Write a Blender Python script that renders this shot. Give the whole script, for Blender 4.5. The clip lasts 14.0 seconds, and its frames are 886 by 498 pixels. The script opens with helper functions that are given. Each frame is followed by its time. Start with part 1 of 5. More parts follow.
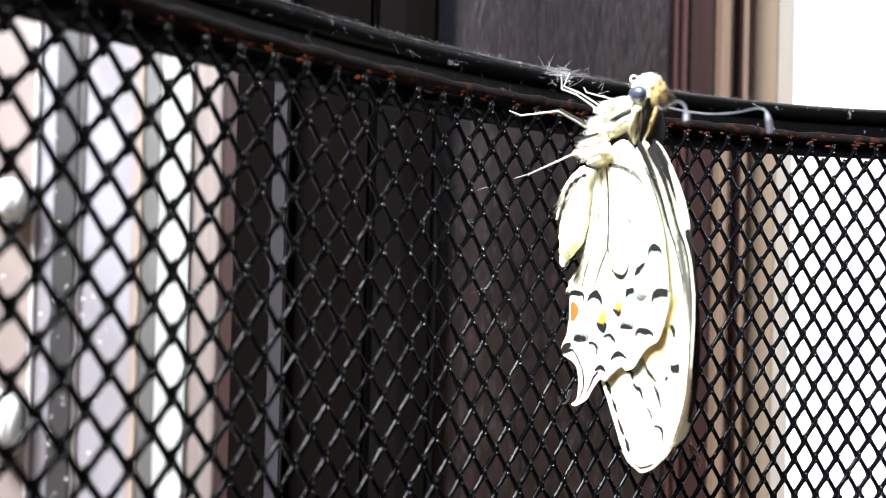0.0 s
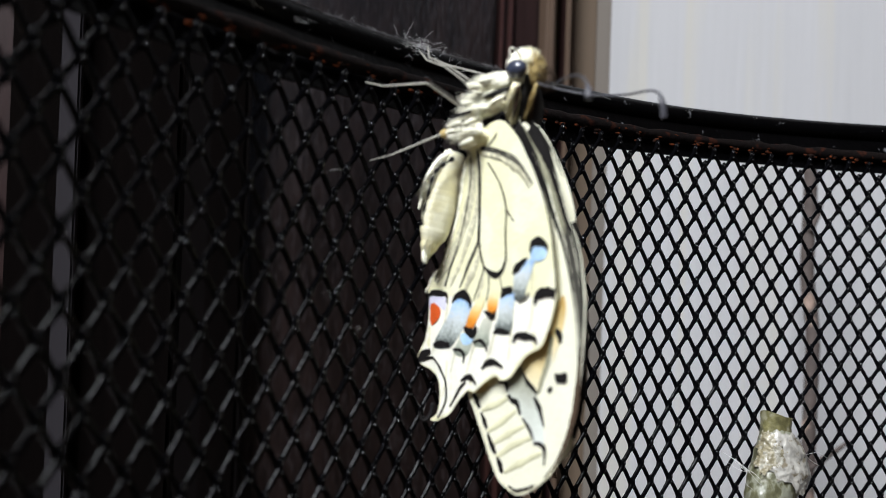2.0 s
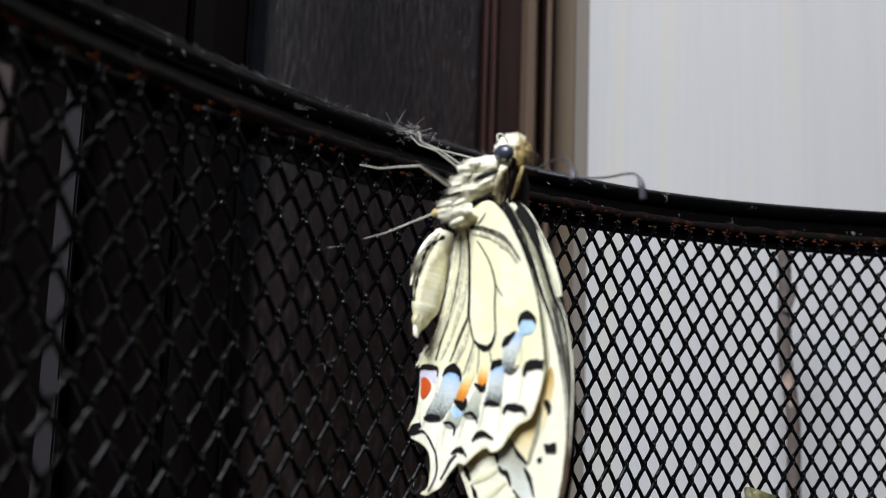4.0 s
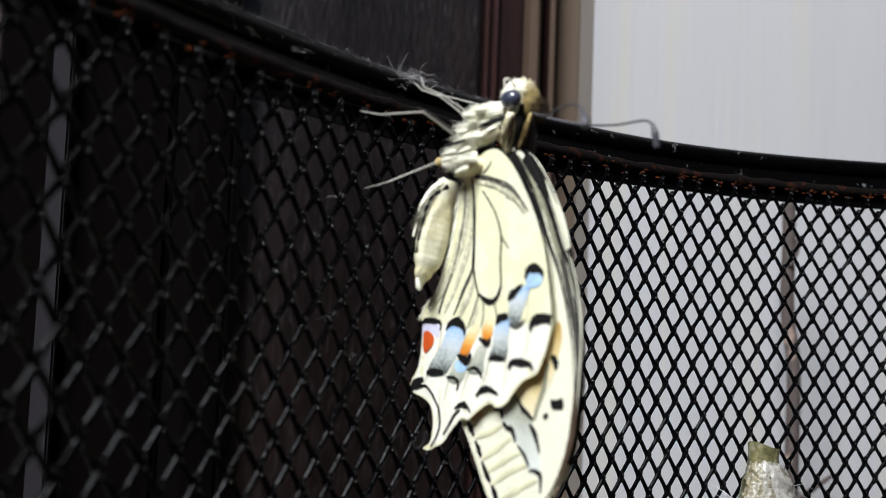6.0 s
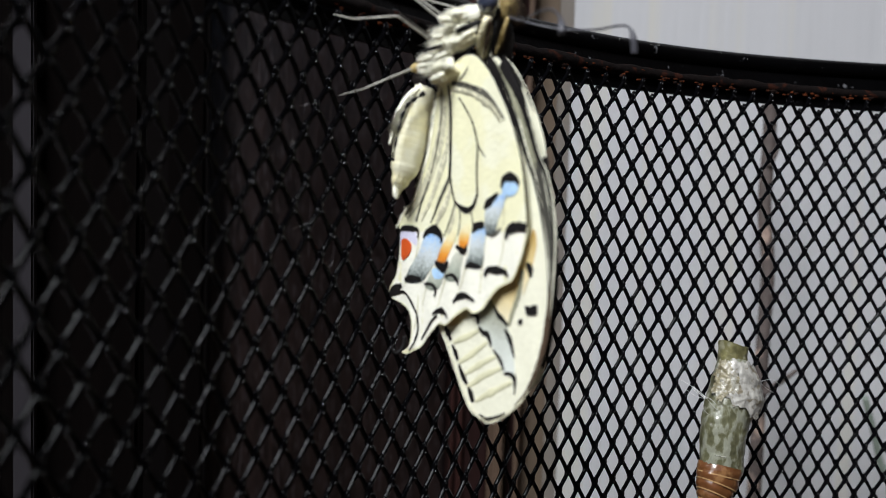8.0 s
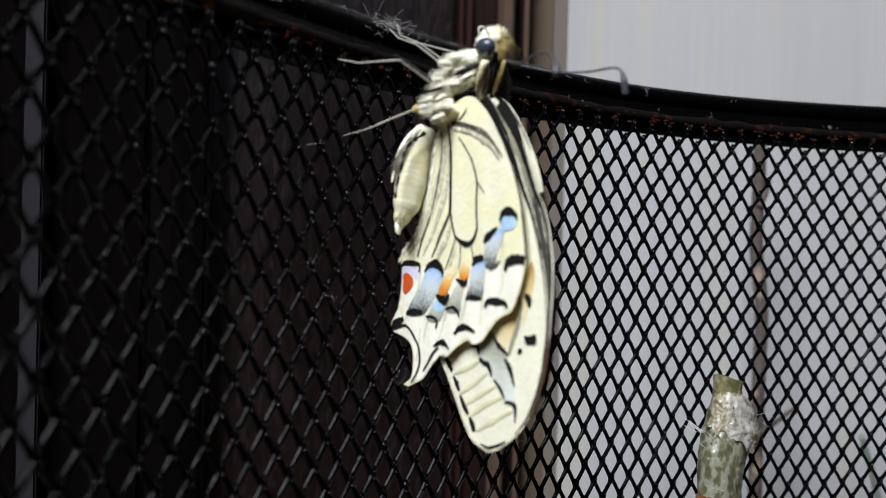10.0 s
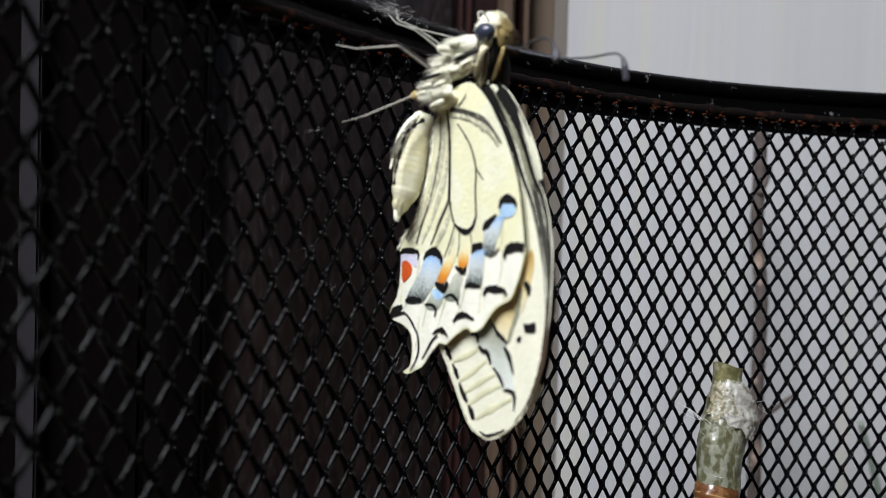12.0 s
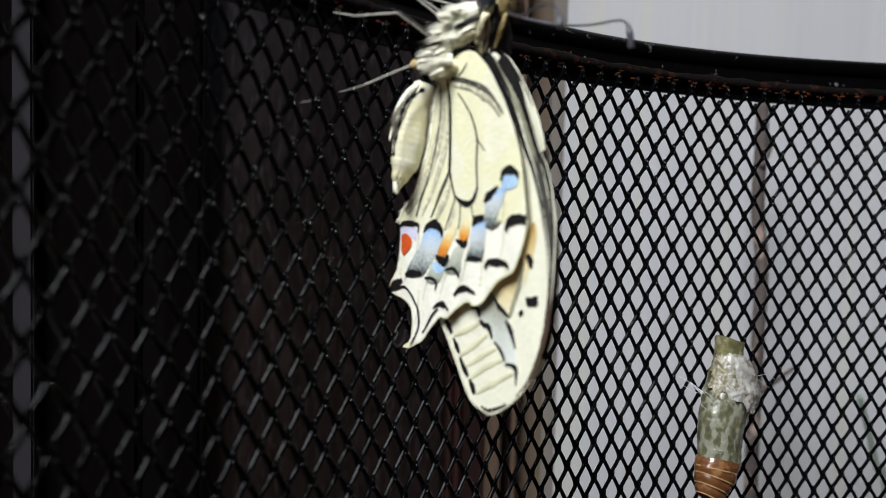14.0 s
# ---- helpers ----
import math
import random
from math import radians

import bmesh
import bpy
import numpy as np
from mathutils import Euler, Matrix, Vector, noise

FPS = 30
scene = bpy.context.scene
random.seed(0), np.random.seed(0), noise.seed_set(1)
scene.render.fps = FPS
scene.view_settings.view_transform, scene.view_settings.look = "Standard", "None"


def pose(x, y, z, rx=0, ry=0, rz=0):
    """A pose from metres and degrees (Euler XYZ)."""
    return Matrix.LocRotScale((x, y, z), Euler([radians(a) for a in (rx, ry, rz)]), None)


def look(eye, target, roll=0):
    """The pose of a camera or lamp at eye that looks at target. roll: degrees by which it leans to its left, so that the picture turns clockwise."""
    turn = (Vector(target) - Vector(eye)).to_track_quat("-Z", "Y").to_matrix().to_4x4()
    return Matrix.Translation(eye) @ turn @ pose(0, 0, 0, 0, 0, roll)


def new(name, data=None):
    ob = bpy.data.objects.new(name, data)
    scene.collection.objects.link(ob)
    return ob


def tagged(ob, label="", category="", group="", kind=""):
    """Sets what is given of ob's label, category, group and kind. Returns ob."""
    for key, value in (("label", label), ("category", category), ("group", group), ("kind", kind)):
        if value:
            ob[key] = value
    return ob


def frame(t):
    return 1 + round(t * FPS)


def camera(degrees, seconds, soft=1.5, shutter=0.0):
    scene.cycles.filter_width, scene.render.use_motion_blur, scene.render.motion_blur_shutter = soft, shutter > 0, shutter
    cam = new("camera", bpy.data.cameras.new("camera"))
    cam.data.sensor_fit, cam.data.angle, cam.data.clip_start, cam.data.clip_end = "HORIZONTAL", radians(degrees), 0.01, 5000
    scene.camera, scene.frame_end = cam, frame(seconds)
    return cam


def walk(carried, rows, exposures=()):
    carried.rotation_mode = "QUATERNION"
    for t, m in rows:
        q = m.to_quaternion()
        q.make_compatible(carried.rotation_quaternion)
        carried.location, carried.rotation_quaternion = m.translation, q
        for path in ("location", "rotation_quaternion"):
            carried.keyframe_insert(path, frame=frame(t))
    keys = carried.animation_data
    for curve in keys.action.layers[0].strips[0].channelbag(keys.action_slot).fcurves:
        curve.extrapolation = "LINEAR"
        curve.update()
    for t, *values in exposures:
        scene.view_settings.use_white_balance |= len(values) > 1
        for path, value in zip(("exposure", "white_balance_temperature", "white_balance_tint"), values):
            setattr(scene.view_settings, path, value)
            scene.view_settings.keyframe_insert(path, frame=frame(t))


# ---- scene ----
cam = camera(57.6, 14.0, soft=0.7)
cam.data.dof.use_dof, cam.data.dof.focus_distance, cam.data.dof.aperture_fstop = True, 0.157, 21
# seconds, x, y, z, pitch, roll, yaw
ROWS = [
    (0.0, -0.0000, 0.0000, 0.3000, 0.60, -1.43, -0.00),
    (0.5, -0.0018, 0.0072, 0.3005, 0.67, -1.90, -5.18),
    (1.0, -0.0031, 0.0170, 0.2994, 1.25, -1.80, -11.44),
    (1.5, -0.0081, 0.0200, 0.2986, 1.43, -2.13, -14.58),
    (2.0, -0.0069, 0.0196, 0.2991, 0.98, -1.99, -14.53),
    (2.5, -0.0068, 0.0162, 0.2988, 5.58, -1.76, -14.17),
    (2.7, -0.0076, 0.0146, 0.2984, 6.15, -2.05, -14.34),
    (4.8, -0.0097, 0.0162, 0.2973, 7.30, -1.62, -16.36),
    (5.0, -0.0097, 0.0155, 0.2979, 7.12, -2.00, -15.91),
    (5.5, -0.0105, 0.0172, 0.2974, 6.16, -2.22, -16.13),
    (6.0, -0.0092, 0.0197, 0.2976, 3.68, -2.17, -16.09),
    (6.5, -0.0085, 0.0211, 0.2980, 1.14, -2.35, -15.84),
    (7.0, -0.0076, 0.0220, 0.2987, -0.40, -2.18, -15.89),
    (7.5, -0.0071, 0.0219, 0.2991, -2.85, -1.96, -16.46),
    (8.0, -0.0085, 0.0190, 0.2990, -3.49, -1.80, -17.27),
    (8.5, -0.0096, 0.0161, 0.2985, -1.90, -1.77, -17.40),
    (8.7, -0.0098, 0.0161, 0.2982, -1.42, -1.86, -17.45),
    (10.8, -0.0105, 0.0152, 0.2974, -0.18, -1.35, -17.69),
    (11.0, -0.0102, 0.0161, 0.2975, -1.09, -1.47, -17.66),
    (11.5, -0.0102, 0.0166, 0.2974, -1.26, -1.49, -17.76),
    (12.0, -0.0101, 0.0161, 0.2975, -1.16, -1.47, -17.64),
    (12.5, -0.0097, 0.0155, 0.2980, -1.29, -1.67, -17.35),
    (13.0, -0.0104, 0.0155, 0.2974, -0.33, -1.52, -17.64),
    (13.5, -0.0101, 0.0167, 0.2973, -1.36, -1.46, -17.70),
    (14.0, -0.0098, 0.0180, 0.2972, -2.98, -1.39, -17.76),
]
EXPOSURES = [(0.0, 1.86), (0.5, 1.6), (1.0, 0.73), (1.5, 0.13), (2.0, -0.10), (2.7, -0.20), (5.0, -0.12), (5.5, -0.12), (7.0, -0.28), (8.7, -0.34), (14.0, -0.34)]
walk(cam, [(t, pose(x, y, z, 90 + pitch, roll, yaw)) for t, x, y, z, pitch, roll, yaw in ROWS], EXPOSURES)

# ---- light ----
sky_world = bpy.data.worlds.new("world")
scene.world = sky_world
sky_world.use_nodes = True
_bg = sky_world.node_tree.nodes["Background"]
_sky = sky_world.node_tree.nodes.new("ShaderNodeTexSky")
_sky.sky_type, _sky.sun_disc = "NISHITA", False
_sky.sun_elevation, _sky.sun_rotation = radians(38), radians(250)
sky_world.node_tree.links.new(_sky.outputs[0], _bg.inputs["Color"])
_bg.inputs["Strength"].default_value = 0.12


def window_light(name, m, wide, high, watts, colour):
    lamp = bpy.data.lights.new(name, "AREA")
    lamp.shape, lamp.size, lamp.size_y, lamp.energy, lamp.color = "RECTANGLE", wide, high, watts, colour
    ob = new(name, lamp)
    ob.matrix_world = m
    return ob


# daylight through the wide window of the room
window_light("daylight_side", look((-1.10, -0.95, 2.0), (0.0, 0.1, 0.5)), 0.90, 0.95, 127, (0.965, 1.0, 1.05))


# ---- materials ----
def material(name, colour, rough=0.5, metal=0.0, vary=0.12, grain=40.0, stretch=(1, 1, 1), bump=0.1, coat=0.0,
             second=None, second_at=0.55, second_scale=10.0, transmission=0.0, subsurface=0.0, emit=0.0, alpha=1.0, spec=0.5, second_stretch=False):
    """A principled surface with grain and a slow stain at a second scale. second: another colour that shows in patches."""
    m = bpy.data.materials.new(name)
    m.use_nodes = True
    nt = m.node_tree
    b = nt.nodes["Principled BSDF"]
    link = nt.links.new
    tex = nt.nodes.new("ShaderNodeTexCoord")
    mp = nt.nodes.new("ShaderNodeMapping")
    mp.inputs["Scale"].default_value = stretch
    link(tex.outputs["Object"], mp.inputs["Vector"])
    fine = nt.nodes.new("ShaderNodeTexNoise")
    fine.inputs["Scale"].default_value, fine.inputs["Detail"].default_value = grain, 5
    slow = nt.nodes.new("ShaderNodeTexNoise")
    slow.inputs["Scale"].default_value, slow.inputs["Detail"].default_value = grain * 0.13, 3
    link(mp.outputs[0], fine.inputs["Vector"])
    link(mp.outputs[0], slow.inputs["Vector"])
    add = nt.nodes.new("ShaderNodeMath")
    add.operation = "ADD"
    link(fine.outputs["Fac"], add.inputs[0])
    link(slow.outputs["Fac"], add.inputs[1])
    rng = nt.nodes.new("ShaderNodeMapRange")
    rng.inputs["From Min"].default_value, rng.inputs["From Max"].default_value = 0.6, 1.4
    rng.inputs["To Min"].default_value, rng.inputs["To Max"].default_value = 1 - vary, 1 + vary
    link(add.outputs[0], rng.inputs["Value"])
    mul = nt.nodes.new("ShaderNodeMix")
    mul.data_type, mul.blend_type = "RGBA", "MULTIPLY"
    mul.inputs["Factor"].default_value = 1.0
    mul.inputs[6].default_value = (*colour, 1)
    link(rng.outputs[0], mul.inputs[7])
    out = mul.outputs[2]
    if second:
        patch = nt.nodes.new("ShaderNodeTexNoise")
        patch.inputs["Scale"].default_value, patch.inputs["Detail"].default_value = second_scale, 4
        link(mp.outputs[0] if second_stretch else tex.outputs["Object"], patch.inputs["Vector"])
        ramp = nt.nodes.new("ShaderNodeMapRange")
        ramp.inputs["From Min"].default_value, ramp.inputs["From Max"].default_value = second_at, second_at + 0.08
        link(patch.outputs["Fac"], ramp.inputs["Value"])
        mix = nt.nodes.new("ShaderNodeMix")
        mix.data_type = "RGBA"
        link(ramp.outputs[0], mix.inputs["Factor"])
        link(out, mix.inputs[6])
        mix.inputs[7].default_value = (*second, 1)
        out = mix.outputs[2]
    link(out, b.inputs["Base Color"])
    b.inputs["Roughness"].default_value, b.inputs["Metallic"].default_value = rough, metal
    b.inputs["Specular IOR Level"].default_value = spec
    b.inputs["Coat Weight"].default_value = coat
    b.inputs["Transmission Weight"].default_value = transmission
    b.inputs["Alpha"].default_value = alpha
    if subsurface:
        b.inputs["Subsurface Weight"].default_value = subsurface
        b.inputs["Subsurface Radius"].default_value = (0.001, 0.0008, 0.0005)
    if emit:
        link(out, b.inputs["Emission Color"])
        b.inputs["Emission Strength"].default_value = emit
    if bump:
        bp = nt.nodes.new("ShaderNodeBump")
        bp.inputs["Strength"].default_value, bp.inputs["Distance"].default_value = bump, 0.0004
        link(fine.outputs["Fac"], bp.inputs["Height"])
        link(bp.outputs[0], b.inputs["Normal"])
    return m


BLACK_PAINT = material("black_paint", (0.0014, 0.0014, 0.0018), 0.12, spec=0.045, grain=900, bump=0.25, vary=0.3)
WORN_PAINT = material("worn_paint", (0.006, 0.006, 0.007), 0.2, grain=900, bump=0.1, vary=0.3, spec=0.55)
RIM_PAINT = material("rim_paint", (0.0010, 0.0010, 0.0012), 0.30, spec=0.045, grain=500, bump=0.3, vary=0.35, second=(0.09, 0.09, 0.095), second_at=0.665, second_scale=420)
RUST_SPOT = material("orange_rust", (0.070, 0.017, 0.005), 0.9, grain=900, bump=0.7, vary=0.5, second=(0.008, 0.004, 0.003), second_at=0.47, second_scale=700, spec=0.1)
RUST = material("rust", (0.003, 0.0016, 0.0014), 0.9, grain=700, bump=0.7, vary=0.4, second=(0.022, 0.006, 0.003), second_at=0.58, second_scale=380, spec=0.1)
CREAM = material("cream_scales", (0.78, 0.755, 0.50), 0.65, grain=1400, bump=0.25, vary=0.06, second=(0.80, 0.785, 0.58), second_at=0.5, second_scale=150)
PALE = material("pale_scales", (0.79, 0.775, 0.61), 0.65, grain=1400, bump=0.25, vary=0.06)
WHITE_SCALES = material("white_scales", (0.86, 0.845, 0.72), 0.65, grain=1400, bump=0.25, vary=0.06)
OLIVE_SCALES = material("olive_scales", (0.27, 0.265, 0.18), 0.65, grain=1800, bump=0.3, vary=0.35)
TAN_SHADE = material("tan_shade_scales", (0.50, 0.36, 0.17), 0.7, grain=1200, bump=0.3, vary=0.12, second=(0.68, 0.58, 0.37), second_at=0.48, second_scale=260)
INK = material("black_scales", (0.007, 0.006, 0.006), 0.7, grain=1500, bump=0.3, vary=0.4, spec=0.2)
SMOKE = material("smoky_scales", (0.075, 0.072, 0.056), 0.65, grain=1800, bump=0.3, vary=0.4, second=(0.30, 0.28, 0.20), second_at=0.58, second_scale=900)
DARK_OLIVE = material("dark_olive_scales", (0.050, 0.048, 0.038), 0.65, grain=1800, bump=0.3, vary=0.45)
DUST = material("dusted_scales", (0.50, 0.48, 0.34), 0.65, grain=1800, bump=0.3, vary=0.3, second=(0.70, 0.67, 0.48), second_at=0.5, second_scale=1200)
BLUE = material("blue_scales", (0.40, 0.59, 0.80), 0.55, grain=2000, bump=0.3, vary=0.2)
LILAC = material("lilac_scales", (0.64, 0.63, 0.76), 0.6, grain=2000, bump=0.3, vary=0.15)
RED = material("red_orange_scales", (0.60, 0.085, 0.010), 0.6, grain=2000, bump=0.3, vary=0.2)
def shaded_scales(name, stops, speckle=0.24):
    """Wing scales whose colour changes from the lower end of a spot to its upper end."""
    m = material(name, (0.5, 0.5, 0.5), 0.62, grain=2000, bump=0.3)
    nt = m.node_tree
    tex = nt.nodes.new("ShaderNodeTexCoord")
    sep = nt.nodes.new("ShaderNodeSeparateXYZ")
    nt.links.new(tex.outputs["Generated"], sep.inputs[0])
    grit = nt.nodes.new("ShaderNodeTexNoise")
    grit.inputs["Scale"].default_value, grit.inputs["Detail"].default_value = 2200, 3
    nt.links.new(tex.outputs["Object"], grit.inputs["Vector"])
    shift = nt.nodes.new("ShaderNodeMath")
    shift.operation = "MULTIPLY_ADD"
    shift.inputs[1].default_value = speckle * 3
    nt.links.new(grit.outputs["Fac"], shift.inputs[0])
    nt.links.new(sep.outputs["Z"], shift.inputs[2])
    back = nt.nodes.new("ShaderNodeMath")
    back.operation = "SUBTRACT"
    back.inputs[1].default_value = speckle * 1.5
    nt.links.new(shift.outputs[0], back.inputs[0])
    ramp = nt.nodes.new("ShaderNodeValToRGB")
    for k, (at, colour) in enumerate(stops):
        e = ramp.color_ramp.elements[k] if k < 2 else ramp.color_ramp.elements.new(at)
        e.position, e.color = at, (*colour, 1)
    nt.links.new(back.outputs[0], ramp.inputs[0])
    nt.links.new(ramp.outputs[0], nt.nodes["Principled BSDF"].inputs["Base Color"])
    return m


FIELD = shaded_scales("blue_grey_field", ((0.0, (0.025, 0.027, 0.027)), (1.0, (0.28, 0.48, 0.78)), (0.16, (0.13, 0.15, 0.14)), (0.36, (0.42, 0.46, 0.43)), (0.60, (0.58, 0.63, 0.64)), (0.82, (0.48, 0.63, 0.79))))
PALE_FIELD = shaded_scales("pale_grey_field", ((0.0, (0.17, 0.19, 0.15)), (1.0, (0.64, 0.64, 0.53)), (0.4, (0.40, 0.43, 0.35))))
ICE_FIELD = shaded_scales("pale_bluish_field", ((0.0, (0.72, 0.75, 0.69)), (1.0, (0.20, 0.195, 0.13)), (0.45, (0.60, 0.63, 0.56)), (0.7, (0.40, 0.41, 0.33))), 0.10)
# tan pigment mixed with the warm shade under the hindwing
TAN_SHADE_FIELD = shaded_scales("golden_tan_shade", ((0.0, (0.78, 0.72, 0.50)), (1.0, (0.46, 0.28, 0.07)), (0.5, (0.66, 0.52, 0.25))), 0.05)
FLAME = shaded_scales("orange_field", ((0.0, (0.60, 0.15, 0.013)), (1.0, (0.80, 0.75, 0.50)), (0.30, (0.75, 0.29, 0.03)), (0.52, (0.79, 0.52, 0.17)), (0.72, (0.80, 0.70, 0.40))), 0.05)
FUR = material("pale_fur", (0.95, 0.93, 0.77), 0.8, grain=900, bump=0.2, vary=0.1)
GOLD_FUR = material("golden_fur", (0.47, 0.36, 0.15), 0.8, grain=900, bump=0.2, vary=0.25)
BROWN_FUR = material("brown_fur", (0.055, 0.032, 0.016), 0.8, grain=900, bump=0.2, vary=0.3)
RINGED = material("abdomen_scales", (0.66, 0.61, 0.37), 0.65, grain=900, bump=0.3, vary=0.12, second=(0.72, 0.69, 0.50), second_at=0.5, second_scale=200)
FOLD_SHADING = material("fold_shading", (0.63, 0.61, 0.41), 0.65, grain=1400, bump=0.25, vary=0.12)
DARK_FUR = material("dark_fur", (0.008, 0.0065, 0.0055), 0.75, grain=900, bump=0.3, vary=0.3)
EYE = material("eye_facets", (0.030, 0.037, 0.062), 0.30, grain=2500, bump=0.25, vary=0.3, coat=0.9)
PALE_GOLD = material("yellowish_fur", (0.88, 0.82, 0.56), 0.8, grain=900, bump=0.2, vary=0.12)
LEG = material("leg_chitin", (0.37, 0.355, 0.31), 0.5, grain=1200, bump=0.2, vary=0.2)
LEG_DARK = material("dark_leg", (0.05, 0.045, 0.04), 0.5, grain=1200, bump=0.2, vary=0.2)
ANTENNA = material("antenna_chitin", (0.05, 0.05, 0.06), 0.45, grain=1500, bump=0.2, vary=0.25)
GREY_FIBRE = material("grey_fibre", (0.16, 0.16, 0.165), 0.9, grain=500, bump=0.0, vary=0.3)
LINT = material("lint_fibre", (0.60, 0.60, 0.59), 0.9, grain=500, bump=0.0, vary=0.1)
SILK = material("silk", (0.8, 0.8, 0.78), 0.6, grain=500, bump=0.0, vary=0.1)
PUPA_GREEN = material("pupa_skin", (0.185, 0.182, 0.100), 0.28, grain=620, bump=0.9, vary=0.75, second=(0.29, 0.295, 0.225), second_at=0.47, second_scale=620, stretch=(1.0, 1.0, 0.6), second_stretch=True, transmission=0.2, coat=0.6)
PUPA_OLIVE = material("pupa_collar", (0.135, 0.125, 0.055), 0.36, grain=700, bump=0.8, vary=0.7, second=(0.24, 0.23, 0.15), second_at=0.56, second_scale=420, coat=0.3)
PUPA_PALE = material("pupa_flake", (0.40, 0.385, 0.345), 0.30, grain=800, bump=1.0, vary=0.6, second=(0.17, 0.145, 0.10), second_at=0.55, second_scale=620, stretch=(1.0, 1.0, 0.45), coat=0.5)
PUPA_CRUST = material("pupa_crust", (0.16, 0.14, 0.085), 0.38, grain=900, bump=0.9, vary=0.7, second=(0.30, 0.29, 0.24), second_at=0.52, second_scale=620, coat=0.25)
PUPA_BROWN = material("pupa_tail", (0.15, 0.058, 0.020), 0.28, grain=350, bump=0.5, vary=0.4, second=(0.30, 0.15, 0.06), second_at=0.56, second_scale=260, coat=0.6, transmission=0.15)
PUPA_GOLD = material("pupa_ring", (0.42, 0.25, 0.11), 0.3, grain=500, bump=0.4, vary=0.4, coat=0.4)
WALLPAPER = material("wallpaper", (0.495, 0.494, 0.504), 0.9, grain=55, stretch=(7, 1, 0.22), bump=0.4, vary=0.045, second=(0.515, 0.502, 0.468), second_at=0.53, second_scale=9, second_stretch=True)
DARK_WOOD = material("dark_wood", (0.0118, 0.0068, 0.0063), 0.36, grain=150, stretch=(5, 1, 0.9), bump=1.0, vary=1.0, second=(0.029, 0.022, 0.023), second_at=0.55, second_scale=210, second_stretch=True)
STILE_WOOD = material("dark_stile_wood", (0.018, 0.008, 0.0075), 0.5, spec=0.2, grain=90, stretch=(7, 1, 0.35), bump=0.4, vary=0.4)
BEAD_WOOD = material("red_brown_bead", (0.040, 0.016, 0.014), 0.35, grain=90, stretch=(7, 1, 0.35), bump=0.4, vary=0.4)
BEIGE_WOOD = material("beige_wood", (0.10, 0.065, 0.044), 0.55, grain=80, stretch=(7, 1, 0.3), bump=0.4, vary=0.2)
GREIGE = material("brown_paint_shaded", (0.130, 0.093, 0.063), 0.8, grain=70, stretch=(7, 1, 0.3), bump=0.3, vary=0.08)
GREIGE_SHADE = material("pale_brown_shade", (0.195, 0.171, 0.147), 0.85, grain=70, stretch=(7, 1, 0.3), bump=0.3, vary=0.06)
OLIVE_GROOVE = material("groove_wood", (0.10, 0.075, 0.04), 0.7, grain=80, stretch=(7, 1, 0.3), bump=0.3, vary=0.25)
# the gap's darkness, put into a near-black colour
GAP_BLACK = material("gap_black", (0.0015, 0.001, 0.001), 0.9, spec=0.05, grain=30, bump=0.3, vary=0.3)
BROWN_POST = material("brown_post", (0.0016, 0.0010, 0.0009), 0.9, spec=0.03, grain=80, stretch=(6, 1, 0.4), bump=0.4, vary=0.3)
GREY_STRIP = material("grey_strip", (0.022, 0.020, 0.023), 0.9, spec=0.1, grain=60, stretch=(1, 1, 0.3), bump=0.1, vary=0.12)
BRONZE = material("bronze_frame", (0.010, 0.009, 0.0095), 0.5, grain=120, bump=0.2, vary=0.3, stretch=(3, 3, 0.5))
BRONZE_PALE = material("grey_frame", (0.055, 0.053, 0.05), 0.5, grain=120, bump=0.2, vary=0.3, stretch=(3, 3, 0.5))
TAN_FRAME = material("tan_frame", (0.24, 0.19, 0.13), 0.6, grain=120, bump=0.2, vary=0.2)
PANE = material("frosted_pane", (0.15, 0.138, 0.150), 0.35, grain=25, bump=0.15, vary=0.15, second=(0.19, 0.182, 0.205), second_at=0.5, second_scale=7)
PANE_PINK = material("pinkish_pane", (0.16, 0.128, 0.116), 0.4, grain=25, bump=0.15, vary=0.2)
STREAKED = material("streaked_board", (0.115, 0.09, 0.082), 0.6, grain=50, bump=0.3, vary=0.5, stretch=(14, 1, 0.4))
BEAD = material("glazing_bead", (0.55, 0.53, 0.52), 0.3, grain=120, bump=0.1, vary=0.1)
DROP = material("water_drop", (0.85, 0.86, 0.88), 0.12, grain=400, bump=0.0, vary=0.05, coat=0.5)
CURTAIN = material("white_curtain", (0.72, 0.73, 0.71), 0.9, grain=150, bump=0.3, vary=0.12, stretch=(5, 5, 0.2))
ROOM_WALL = material("room_wall", (0.085, 0.066, 0.055), 0.9, grain=60, bump=0.2, vary=0.05)
CEILING = material("ceiling_board", (0.10, 0.075, 0.058), 0.9, grain=60, bump=0.2, vary=0.05)
FLOOR = material("floor_board", (0.10, 0.065, 0.04), 0.5, grain=60, stretch=(1, 6, 1), bump=0.3, vary=0.3)
TWIG = material("dry_twig", (0.075, 0.058, 0.052), 0.8, grain=300, bump=0.8, vary=0.35, second=(0.36, 0.26, 0.21), second_at=0.50, second_scale=60)
SCRAP = material("dry_scrap", (0.20, 0.13, 0.075), 0.8, grain=900, bump=0.6, vary=0.4, second=(0.08, 0.05, 0.03), second_at=0.52, second_scale=700)
GREEN_STEM = material("green_stem", (0.20, 0.24, 0.20), 0.6, grain=300, bump=0.4, vary=0.2)


